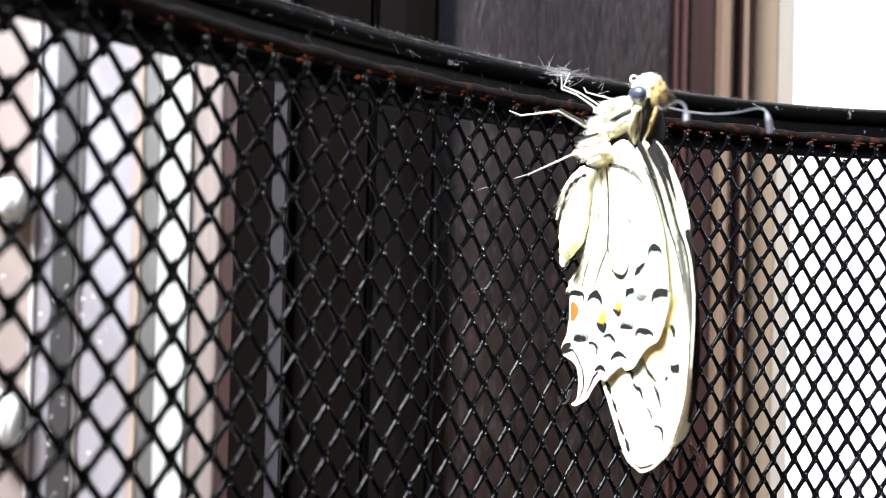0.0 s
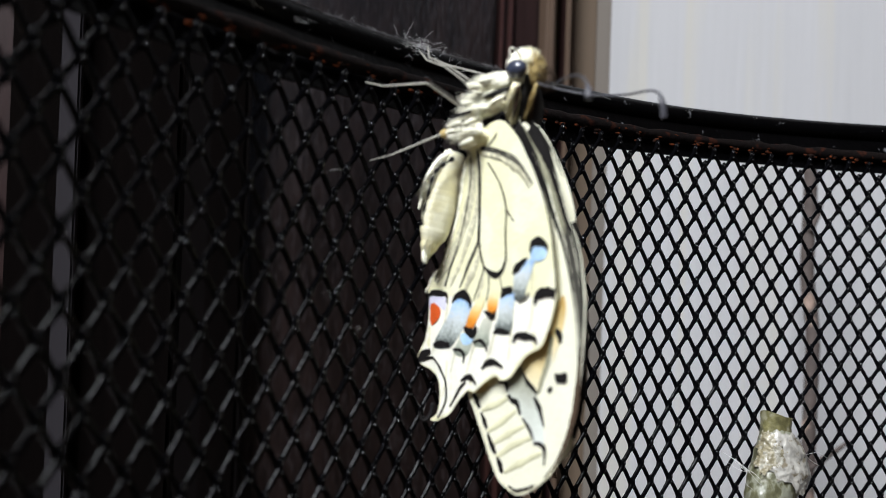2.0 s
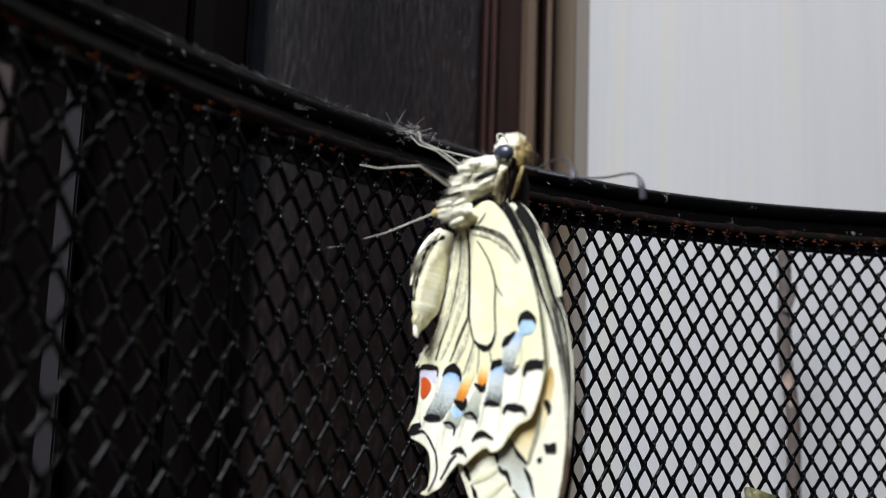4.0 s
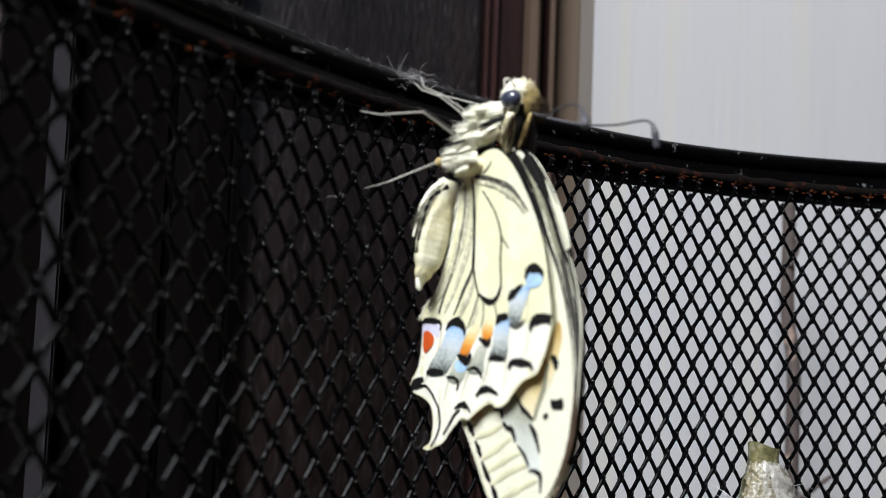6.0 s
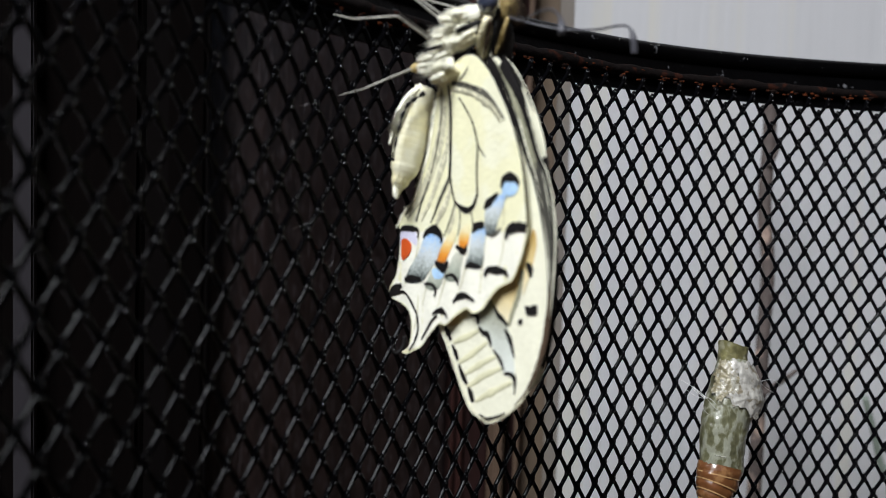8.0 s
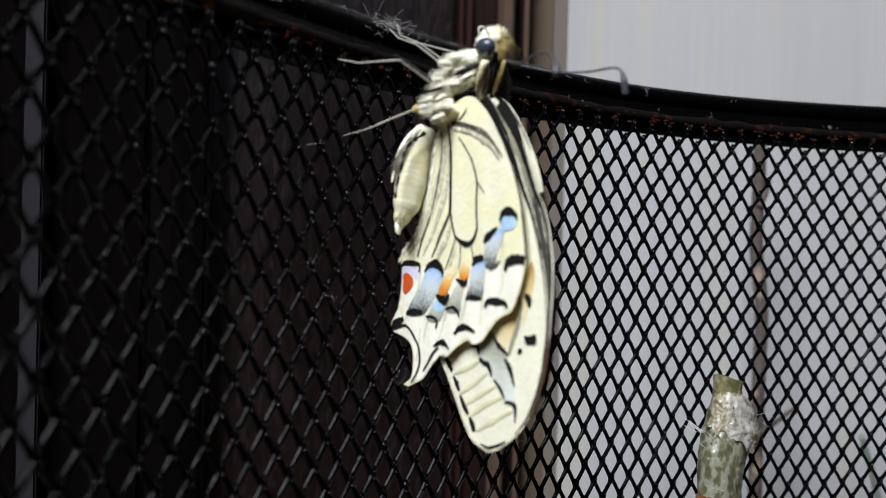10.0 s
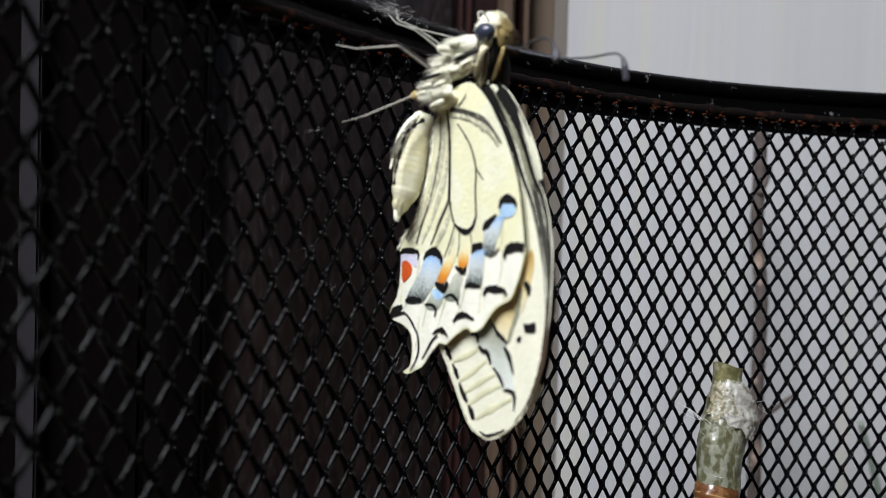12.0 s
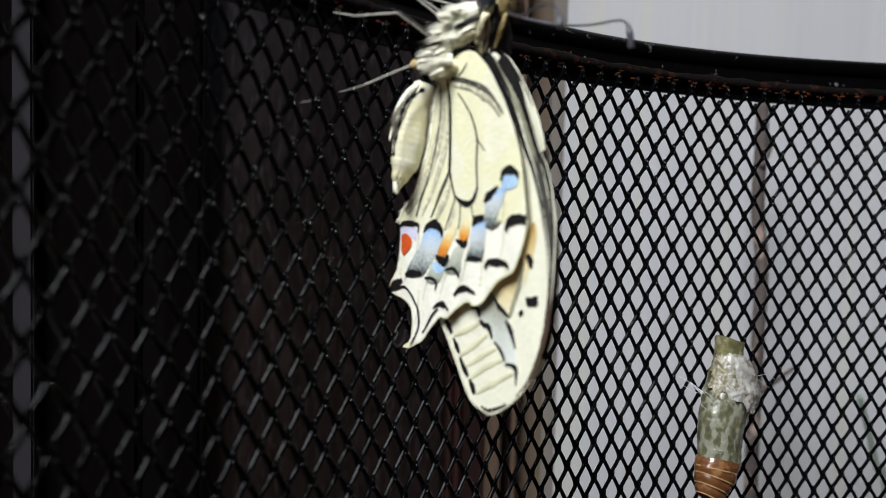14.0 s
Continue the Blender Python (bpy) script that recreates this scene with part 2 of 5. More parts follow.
# ---- building helpers ----
def link_mesh(name, bm, mat, smooth=True):
    me = bpy.data.meshes.new(name)
    bm.normal_update()
    bm.to_mesh(me)
    bm.free()
    me.materials.append(mat)
    if smooth:
        me.polygons.foreach_set("use_smooth", [True] * len(me.polygons))
    return new(name, me)


def part(name, bm, mat, parent, label="", smooth=True):
    ob = link_mesh(name, bm, mat, smooth)
    ob.parent = parent
    if label:
        tagged(ob, label)
    return ob


def box_mesh(lo, hi, bevel=0.001):
    bm = bmesh.new()
    bmesh.ops.create_cube(bm, size=1)
    for v in bm.verts:
        v.co = Vector([lo[i] + (hi[i] - lo[i]) * (v.co[i] + 0.5) for i in range(3)])
    if bevel:
        bmesh.ops.bevel(bm, geom=bm.edges[:], offset=bevel, segments=2, affect="EDGES")
    return bm


def block(name, lo, hi, mat, label="", category="", bevel=0.001, kind="structure"):
    return tagged(link_mesh(name, box_mesh(lo, hi, bevel), mat, smooth=False), label, category, kind=kind)


def spline(points, steps=8, closed=False):
    """A smooth line through the points."""
    p = [Vector(q) for q in points]
    n = len(p)
    out = []
    for i in range(n if closed else n - 1):
        if closed:
            a, b, c, d = p[i - 1], p[i], p[(i + 1) % n], p[(i + 2) % n]
        else:
            a, b, c, d = p[max(i - 1, 0)], p[i], p[i + 1], p[min(i + 2, n - 1)]
        for k in range(steps):
            t = k / steps
            out.append(0.5 * (2 * b + (c - a) * t + (2 * a - 5 * b + 4 * c - d) * t * t + (3 * b - a - 3 * c + d) * t ** 3))
    if not closed:
        out.append(p[-1])
    return out


def tube(bm, line, radius, sides=8, cap=True):
    """A round tube along a line; radius: a number or a function of 0..1."""
    rings = []
    n = len(line)
    side = None
    for i, c in enumerate(line):
        way = (line[min(i + 1, n - 1)] - line[max(i - 1, 0)]).normalized()
        if side is None:
            side = way.orthogonal().normalized()
        side = (side - way * side.dot(way)).normalized()
        up = way.cross(side)
        r = radius(i / (n - 1)) if callable(radius) else radius
        rings.append([bm.verts.new(c + r * (math.cos(a) * side + math.sin(a) * up)) for a in (2 * math.pi * k / sides for k in range(sides))])
    for a, b in zip(rings, rings[1:]):
        for k in range(sides):
            bm.faces.new((a[k], a[(k + 1) % sides], b[(k + 1) % sides], b[k]))
    if cap:
        bm.faces.new(rings[0][::-1])
        bm.faces.new(rings[-1])
    return bm


def mm(points):
    return [Vector(p) * 0.001 for p in points]


# ---- room ----
WALL_Y = 0.310
TOP = 2.4
x_stile = 0.0863
x_case = 0.1021
x_groove = 0.1061
x_lip = 0.1108
x_flat_end = 0.1272
x_wall = 0.1335
x_panel = -0.0027
block("floor", (-1.1, -2.1, -0.05), (1.6, 0.7, 0.0), FLOOR, "brown wooden floor under the basket", "floor", 0)
block("ceiling", (-1.1, -2.1, TOP), (1.6, 0.7, TOP + 0.05), CEILING, "dark wooden ceiling", "ceiling", 0)
block("wall_north", (x_wall, WALL_Y, 0), (1.6, WALL_Y + 0.1, TOP), WALLPAPER, "off-white wall with vertically streaked wallpaper", "wall", 0)
block("wall_east", (1.6, -2.1, 0), (1.7, WALL_Y + 0.1, TOP), ROOM_WALL, "plain dark room wall", "wall", 0)
block("wall_south_low", (-1.1, -2.1, 0), (1.6, -2.0, 0.95), ROOM_WALL, "plain dark wooden wall below a window", "wall", 0)
block("wall_south_high", (-1.1, -2.1, 2.05), (1.6, -2.0, TOP), ROOM_WALL, "plain dark wooden wall above a window", "wall", 0)
block("wall_south_left", (-1.1, -2.1, 0.95), (-0.35, -2.0, 2.05), ROOM_WALL, "plain dark wooden wall beside a window", "wall", 0)
block("wall_south_right", (0.95, -2.1, 0.95), (1.6, -2.0, 2.05), ROOM_WALL, "plain dark wooden wall beside a window", "wall", 0)
block("wall_west_low", (-1.2, -2.1, 0), (-1.1, 0.7, 1.12), ROOM_WALL, "plain dark wooden wall below a wide window", "wall", 0)
block("wall_west_high", (-1.2, -2.1, 2.32), (-1.1, 0.7, TOP), ROOM_WALL, "plain dark wooden wall above a wide window", "wall", 0)
block("wall_west_back", (-1.2, -2.1, 1.12), (-1.1, -1.5, 2.32), ROOM_WALL, "plain dark wooden wall beside a wide window", "wall", 0)
block("wall_west_front", (-1.2, 0.35, 1.12), (-1.1, 0.7, 2.32), ROOM_WALL, "plain dark wooden wall beside a wide window", "wall", 0)

# door casing and dark door
block("trim_casing", (x_case, WALL_Y - 0.011, 0), (x_groove, WALL_Y + 0.05, TOP), BEIGE_WOOD, "beige wooden door casing", "trim", 0.0012)
block("trim_groove", (x_groove, WALL_Y - 0.001, 0), (x_lip, WALL_Y + 0.05, TOP), OLIVE_GROOVE, "dark groove between casing and wall", "trim", 0)
# brown strip, with some of the casing's shade put into its colour
block("trim_flat", (x_lip + 0.0017, WALL_Y - 0.0006, 0), (x_flat_end, WALL_Y + 0.05, TOP), GREIGE, "narrow brown strip beside the casing, the casing's shade in its colour", "trim", 0.0004)
# outer step of the casing's soft shadow, painted as a strip
block("trim_shade", (x_flat_end, WALL_Y - 0.0002, 0), (x_wall, WALL_Y + 0.05, TOP), GREIGE_SHADE, "pale grey-brown strip painted as the casing's soft shadow on the wall", "trim", 0.0002)
block("trim_lip", (x_lip, WALL_Y - 0.0085, 0), (x_lip + 0.0017, WALL_Y + 0.05, TOP), STILE_WOOD, "dark side of the casing's outer lip", "trim", 0)
block("trim_bead", (x_lip - 0.0003, WALL_Y - 0.0100, 0), (x_lip + 0.0018, WALL_Y - 0.0085, TOP), BEIGE_WOOD, "thin beige wooden bead on the casing's lip", "trim", 0.0005)
door = tagged(new("door_1"), "dark brown wooden door, closed, with a plain grained panel", "door", kind="structure")
part("stile", box_mesh((x_stile + 0.0008, WALL_Y - 0.004, 0.004), (x_case, WALL_Y + 0.03, 2.02), 0.001), STILE_WOOD, door, "reddish dark door stile", False)
for a, c, proud in ((x_stile - 0.0004, x_stile + 0.0010, 0.0062), (x_stile + 0.0026, x_stile + 0.0042, 0.0070)):
    part("bead", box_mesh((a, WALL_Y - proud, 0.004), (c, WALL_Y - 0.0042, 2.02), 0.0005), BEAD_WOOD, door, "reddish moulded bead of the door", False)
part("panel", box_mesh((x_panel, WALL_Y + 0.001, 0.004), (x_stile, WALL_Y + 0.026, 2.02), 0.0012), DARK_WOOD, door, "dark grained door panel", False)
block("wall_over_door", (-0.0536, WALL_Y, 2.025), (x_case, WALL_Y + 0.1, TOP), ROOM_WALL, "plain dark wooden wall over the door", "wall", 0)

# near-black sheets paint the unlit gap beside the door; a brown post
block("gap_back", (-0.0536, 0.45, 0), (x_case, 0.47, TOP), GAP_BLACK, "added near-black sheet closing the unlit gap beside the door", "wall", 0)
block("gap_side", (x_stile + 0.03, WALL_Y + 0.032, 0), (x_stile + 0.05, 0.45, TOP), GAP_BLACK, "added near-black sheet behind the door, closing the unlit gap", "wall", 0)
# added jamb, placed to shade the left part of the door panel
block("shading_jamb", (-0.016, WALL_Y - 0.010, 0), (x_panel - 0.0015, WALL_Y + 0.03, TOP), BROWN_POST, "added near-black jamb that shades the edge of the door panel", "trim", 0.001)
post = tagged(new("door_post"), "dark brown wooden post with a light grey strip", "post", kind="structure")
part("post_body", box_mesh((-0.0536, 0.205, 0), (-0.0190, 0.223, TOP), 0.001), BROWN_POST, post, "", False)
part("strip", box_mesh((-0.0433, 0.2015, 0), (-0.0394, 0.206, TOP), 0.0005), GREY_STRIP, post, "light grey edge strip", False)

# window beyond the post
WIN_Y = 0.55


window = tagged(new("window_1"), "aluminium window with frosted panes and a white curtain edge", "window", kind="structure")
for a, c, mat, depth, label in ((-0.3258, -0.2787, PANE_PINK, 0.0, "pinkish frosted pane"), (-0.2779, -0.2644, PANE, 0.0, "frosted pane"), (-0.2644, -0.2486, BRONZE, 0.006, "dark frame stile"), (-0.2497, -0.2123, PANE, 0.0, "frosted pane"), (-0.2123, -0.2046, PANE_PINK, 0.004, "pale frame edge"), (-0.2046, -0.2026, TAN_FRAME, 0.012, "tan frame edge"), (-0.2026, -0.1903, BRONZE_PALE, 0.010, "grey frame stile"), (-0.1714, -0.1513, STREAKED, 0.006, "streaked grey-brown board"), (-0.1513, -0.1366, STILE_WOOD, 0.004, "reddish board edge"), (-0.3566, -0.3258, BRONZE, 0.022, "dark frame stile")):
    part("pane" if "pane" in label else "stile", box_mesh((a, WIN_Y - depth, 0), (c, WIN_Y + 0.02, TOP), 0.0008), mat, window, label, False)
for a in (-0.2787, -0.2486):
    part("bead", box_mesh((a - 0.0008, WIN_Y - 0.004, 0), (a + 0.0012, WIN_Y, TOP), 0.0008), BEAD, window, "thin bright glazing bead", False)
# white blocks added in place of two bright spots of light at the window
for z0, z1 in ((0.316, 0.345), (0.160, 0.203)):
    part("bright_block", box_mesh((-0.2990, WIN_Y - 0.0245, z0), (-0.2812, WIN_Y, z1), 0.003), CURTAIN, window, "added white block in place of a bright spot at the window", True)
# opaque white beads as drops, the sparkle put into their colour
rnd = random.Random(17)
bm = bmesh.new()
for _ in range(70):
    r = rnd.uniform(0.0003, 0.0008)
    at = Vector((rnd.choice((rnd.uniform(-0.325, -0.215), rnd.gauss(-0.262, 0.006))), WIN_Y - 0.0065, rnd.uniform(0.10, 0.42)))
    bmesh.ops.create_icosphere(bm, subdivisions=1, radius=r, matrix=Matrix.Translation(at) @ Matrix.Diagonal((1, 0.6, rnd.uniform(1, 1.6), 1)))
tagged(part("water_drops", bm, DROP, window, "small water drops on the panes, their sparkle in the white colour"), kind="stuff")
bm = bmesh.new()
folds = [(-0.1907 + 0.0193 * k / 24, WIN_Y - 0.010 - 0.0007 * math.sin(k * 1.9) - 0.0006 * math.sin(k * 0.7)) for k in range(25)]
low, high = [bm.verts.new((x, y, 0.02)) for x, y in folds], [bm.verts.new((x, y, TOP - 0.05)) for x, y in folds]
for k in range(24):
    bm.faces.new((low[k], low[k + 1], high[k + 1], high[k]))
bmesh.ops.solidify(bm, geom=bm.faces[:], thickness=0.0008)
bmesh.ops.recalc_face_normals(bm, faces=bm.faces[:])
tagged(link_mesh("curtain", bm, CURTAIN, False), "white curtain edge hanging beside the window", "curtain")
block("wall_window", (-1.2, WIN_Y + 0.02, 0), (-0.0536, WIN_Y + 0.1, TOP), ROOM_WALL, "plain dark wooden wall behind the window frame", "wall", 0)
block("wall_window_side", (-1.1, WIN_Y - 0.01, 0), (-0.3566, WIN_Y + 0.02, TOP), ROOM_WALL, "plain dark wooden wall beside the window", "wall", 0)

# ---- basket of expanded metal ----
BX, BY, BR, BZ, TAPER = 0.12690, -0.00953, 0.18775, 0.32496, 0.0908
COLUMNS, PHASE = 219, radians(144.672)
STEP = 2 * math.pi / COLUMNS
ROW3, HALF, SHEAR = 0.31824, 0.003586, -0.0255


def on_basket(theta, z, inward=0.0):
    """A point on the basket's wall, which is dented and pulled out of round on one side."""
    q = (theta - radians(106)) % (2 * math.pi)
    q = q if q < 1.2 else 1.2 * max(0.0, 1 - ((q - 1.2) / 1.4)) if q < 2.6 else 0.0
    drop = BZ - z
    drop = drop if drop < 0.07 else 0.07 * (1 - (drop - 0.07) / 0.26)
    r = BR + TAPER * (z - BZ) - inward - 0.00058 * q * q + 0.0078 * q ** 3 - 0.0892 * q * drop + 1.3785 * q * drop * drop
    theta += -0.0135 * q * q - 0.00897 * q
    z += 0.000294 * (1 - math.exp(-q / 0.2)) + 0.0165 * q * drop + 0.39 * q * drop * drop
    return Vector((BX + r * math.cos(theta), BY + r * math.sin(theta), z))


def strand_sheet(rows, fine, arc):
    """Strands and knots of the mesh as numpy rows. fine: round strands with knots. arc: the columns."""
    verts, faces, shiny, flat = [], [], [], []
    # bars with a blunt, many-sided section; the corners as turns from the inner side towards the upper side
    corners = [radians(a) for a in ((47, 81, 127, 173, 218, 264, 308, 353, 19) if fine else (45, 135, 225, 315))]
    sides = len(corners)

    def ring(c, upper, inner, r, tilt):
        i0 = len(verts)
        for a in corners:
            verts.append(tuple(c + inner * (r * math.cos(a + tilt)) + upper * (r * math.sin(a + tilt))))
        return i0

    for j in rows:
        z = ROW3 - j * HALF - (0.0004 if j == -2 else 0.0)
        for i in arc:
            th = PHASE - (i + 0.5 * (j % 2) + SHEAR * j) * STEP
            k0 = on_basket(th, z)
            out = Vector((math.cos(th), math.sin(th), -TAPER)).normalized()
            tan = Vector((-math.sin(th), math.cos(th), 0))
            jit = noise.noise(Vector((i * 0.7, j * 0.9, 0))) * 0.00012
            for s in (-0.5, 0.5):
                if z - HALF < 0.004:
                    continue
                k1 = on_basket(th + (s - SHEAR) * STEP, z - HALF)
                a, b = k0 - out * 0.00022, k1 + out * 0.00022
                way = (b - a).normalized()
                across = way.cross(out).normalized()
                mids = (0.0, 0.14, 0.32, 0.5, 0.68, 0.86, 1.0) if fine else (0.0, 1.0)
                upper = across if across.z > 0 else -across
                lean = radians(8 * noise.noise(Vector((i * 1.7, j * 1.3, s * 5))))
                rs = [ring(a.lerp(b, m) + across * jit - out * (0.00012 * math.sin(math.pi * m)), upper, -out, 0.00046 if m in (0.0, 1.0) else 0.00041, lean + radians(24) * ((m > 0.95) - (m < 0.05))) for m in mids]
                for r0, r1 in zip(rs, rs[1:]):
                    for k in range(sides):
                        flat.append(len(faces))
                        quad = (r0 + k, r0 + (k + 1) % sides, r1 + (k + 1) % sides, r1 + k)
                        faces.append(quad if across.z > 0 else quad[::-1])
            if fine:
                # the knot where two strands stay joined
                i0 = len(verts)
                c = k0 - out * 0.0001
                up = tan.cross(out).normalized()
                if up.z < 0:
                    up = -up
                for h, w in ((-0.00135, 0.25), (-0.0007, 0.85), (0.0002, 1.0), (0.0009, 0.8), (0.00135, 0.3)):
                    lean = -out * (h * 0.28)
                    for k in range(6):
                        a = 2 * math.pi * k / 6
                        verts.append(tuple(c + up * h + lean + tan * (0.00072 * w * math.cos(a)) + out * (0.00062 * w * math.sin(a))))
                for r in range(4):
                    for k in range(6):
                        faces.append((i0 + r * 6 + k, i0 + r * 6 + (k + 1) % 6, i0 + r * 6 + 6 + (k + 1) % 6, i0 + r * 6 + 6 + k))
                faces.append(tuple(i0 + k for k in range(5, -1, -1)))
                faces.append(tuple(i0 + 24 + k for k in range(6)))
                # two burrs that catch the light
                for h in (0.00055, -0.0006):
                    i0 = len(verts)
                    c = k0 - out * 0.00052 + up * (h + jit) + tan * (jit * 2)
                    s = 0.00034 if h > 0 else 0.00026
                    for d in ((1, 0, 0), (0, 0, 1), (-1, 0, 0), (0, 0, -1), (0.6, -0.8, 0.6), (-0.6, -0.8, 0.6), (-0.6, -0.8, -0.6), (0.6, -0.8, -0.6), (0, -1.2, 0)):
                        verts.append(tuple(c + (tan * d[0] + out * d[1] + up * d[2]) * s))
                    for q in ((0, 4, 1), (1, 4, 5), (1, 5, 2), (2, 5, 6), (2, 6, 3), (3, 6, 7), (3, 7, 0), (0, 7, 4), (4, 8, 5), (5, 8, 6), (6, 8, 7), (7, 8, 4)):
                        shiny.append(len(faces))
                        faces.append(tuple(i0 + k for k in q))
    return verts, faces, shiny, flat


def sheet_part(name, rows, fine, arc, parent, label):
    verts, faces, shiny, flat = strand_sheet(rows, fine, arc)
    me = bpy.data.meshes.new(name)
    me.from_pydata(verts, [], faces)
    me.materials.append(BLACK_PAINT)
    me.materials.append(WORN_PAINT)
    slots = np.zeros(len(me.polygons), dtype=np.int32)
    slots[shiny] = 1
    me.polygons.foreach_set("material_index", slots)
    round_faces = np.ones(len(me.polygons), dtype=bool)
    round_faces[flat] = False
    me.polygons.foreach_set("use_smooth", round_faces)
    ob = new(name, me)
    ob.parent = parent
    return tagged(ob, label, kind="stuff")


def basket_ring(z, inward, radius, squash=1.0, steps=240, sides=12, wobble=0.0, bent=0.0):
    bm = bmesh.new()
    rings = []
    for i in range(steps):
        th = 2 * math.pi * i / steps
        c = on_basket(th, z, inward)
        # the rim is bent up a little on one side
        c.z += bent * (0.5 - 0.5 * math.cos(math.pi * min(1, max(0, (108 - math.degrees(th)) / 30))) if th > 0.7 else 1.0 if th > 0.3 else th / 0.3)
        out = Vector((math.cos(th), math.sin(th), 0))
        r = radius * (1 + wobble * noise.noise(Vector((math.cos(th) * 40, math.sin(th) * 40, 0))))
        rings.append([bm.verts.new(c + out * (r * math.cos(a)) + Vector((0, 0, r * squash * math.sin(a)))) for a in (2 * math.pi * k / sides for k in range(sides))])
    for i in range(steps):
        a, b = rings[i], rings[(i + 1) % steps]
        for k in range(sides):
            bm.faces.new((a[k], b[k], b[(k + 1) % sides], a[(k + 1) % sides]))
    return bm


def basket_strip(z0, z1, inward, thick, steps=240, lean=0.0, sag=0.0):
    bm = bmesh.new()
    rings = []
    for i in range(steps):
        th = 2 * math.pi * i / steps
        drop = sag * min(1, max(0, (math.degrees(th) - 100) / 25)) * (1 if th < 3.5 else 0)
        rings.append([bm.verts.new(on_basket(th, z, inw)) for z, inw in ((z0 - drop, inward), (z1, inward - lean), (z1, inward - lean - thick), (z0 - drop, inward - thick))])
    for i in range(steps):
        a, b = rings[i], rings[(i + 1) % steps]
        for k in range(4):
            bm.faces.new((a[k], b[k], b[(k + 1) % 4], a[(k + 1) % 4]))
    return bm


basket = tagged(new("wire_basket"), "round black wire-mesh basket with a rolled rim, rusty under the rim", "basket")
near_arc = range(-16, 56)
far_arc = [i for i in range(-COLUMNS // 2, COLUMNS // 2 + 1) if i not in near_arc and -COLUMNS / 2 < i <= COLUMNS / 2]
sheet_part("mesh_wall", range(-2, 44), True, near_arc, basket, "black expanded-metal mesh with diamond openings")
sheet_part("mesh_wall", range(44, 87), False, near_arc, basket, "black expanded-metal mesh with diamond openings")
sheet_part("mesh_wall", range(-2, 87), False, far_arc, basket, "black expanded-metal mesh with diamond openings")
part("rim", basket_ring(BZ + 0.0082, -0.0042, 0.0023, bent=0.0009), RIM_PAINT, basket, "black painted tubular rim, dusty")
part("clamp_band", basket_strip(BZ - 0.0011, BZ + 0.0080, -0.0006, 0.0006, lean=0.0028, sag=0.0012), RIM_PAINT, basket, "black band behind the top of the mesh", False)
part("rust_line", basket_ring(BZ + 0.0027, -0.0004, 0.0010, 1.2, 480, 8, 0.5), RUST, basket, "rusty seam under the rim")
# rust where each cut end of the mesh is pinched under the rim
rnd = random.Random(21)
bm = bmesh.new()
for i in near_arc:
    th = PHASE - (i - 2 * SHEAR + rnd.gauss(0, 0.06)) * STEP
    c = on_basket(th, ROW3 + 2 * HALF + 0.0012 + rnd.gauss(0, 0.0002), 0.0002)
    tan = Vector((-math.sin(th), math.cos(th), 0))
    out = Vector((math.cos(th), math.sin(th), 0))
    for n in range(5):
        wide, high = rnd.uniform(0.0004, 0.0010), rnd.uniform(0.00018, 0.00045)
        d = c + tan * rnd.gauss(0, 0.0008) + Vector((0, 0, rnd.gauss(0.0001, 0.0005)))
        for v in bmesh.ops.create_icosphere(bm, subdivisions=1, radius=1)["verts"]:
            k = 1 + 0.5 * noise.noise(v.co * 2.2 + Vector((i, n, 0)))
            v.co = d + tan * (v.co.x * wide * k) + out * (v.co.y * 0.0003 * k) + Vector((0, 0, v.co.z * high * k))
tagged(part("rust_fringe", bm, RUST_SPOT, basket, "orange rust at the pinched ends of the mesh"), kind="stuff")
bm = bmesh.new()
bmesh.ops.create_circle(bm, cap_ends=True, segments=96, radius=BR + TAPER * (0.004 - BZ))
for v in bm.verts:
    v.co += Vector((BX, BY, 0.004))
bmesh.ops.solidify(bm, geom=bm.faces[:], thickness=0.002)
part("base", bm, BLACK_PAINT, basket, "black sheet-metal base", False)

# lint and hair caught on the rim
random.seed(5)
bm = bmesh.new()
for th_deg, count, spread, long in ((124.2, 22, 0.6, 0.0040), (121.3, 24, 1.2, 0.0036), (118, 16, 1.5, 0.003), (131, 26, 3.0, 0.0026), (139, 18, 4.0, 0.002), (104.0, 22, 0.8, 0.0034), (101.5, 22, 0.7, 0.0034), (97.5, 22, 1.4, 0.003), (94, 12, 3.0, 0.0025), (86, 16, 7.0, 0.003), (112, 8, 4.0, 0.003)):
    for _ in range(count):
        th = radians(th_deg + random.gauss(0, spread))
        a = radians(random.uniform(75, 215) if th_deg > 110 else random.uniform(65, 150))
        out = Vector((math.cos(th), math.sin(th), 0))
        p = on_basket(th, BZ + 0.0082, -0.0042) + out * (0.00235 * math.cos(a)) + Vector((0, 0, 0.00235 * math.sin(a)))
        way = Vector((random.gauss(0, 1), random.gauss(0, 0.6), random.gauss(-0.25, 0.4))).normalized()
        n = long * (0.6 if th_deg > 110 else 0.4) * random.uniform(0.2, 1.0) ** 1.5
        side = Vector((random.gauss(0, 0.45), random.gauss(0, 0.45), random.gauss(0, 0.45))) * n
        tube(bm, spline([p, p + way * n * 0.35 + side, p + way * n * 0.7 + side * 0.4, p + way * n - side * 0.6], 4), random.uniform(0.000007, 0.000018 if th_deg > 110 else 0.000016), 4)
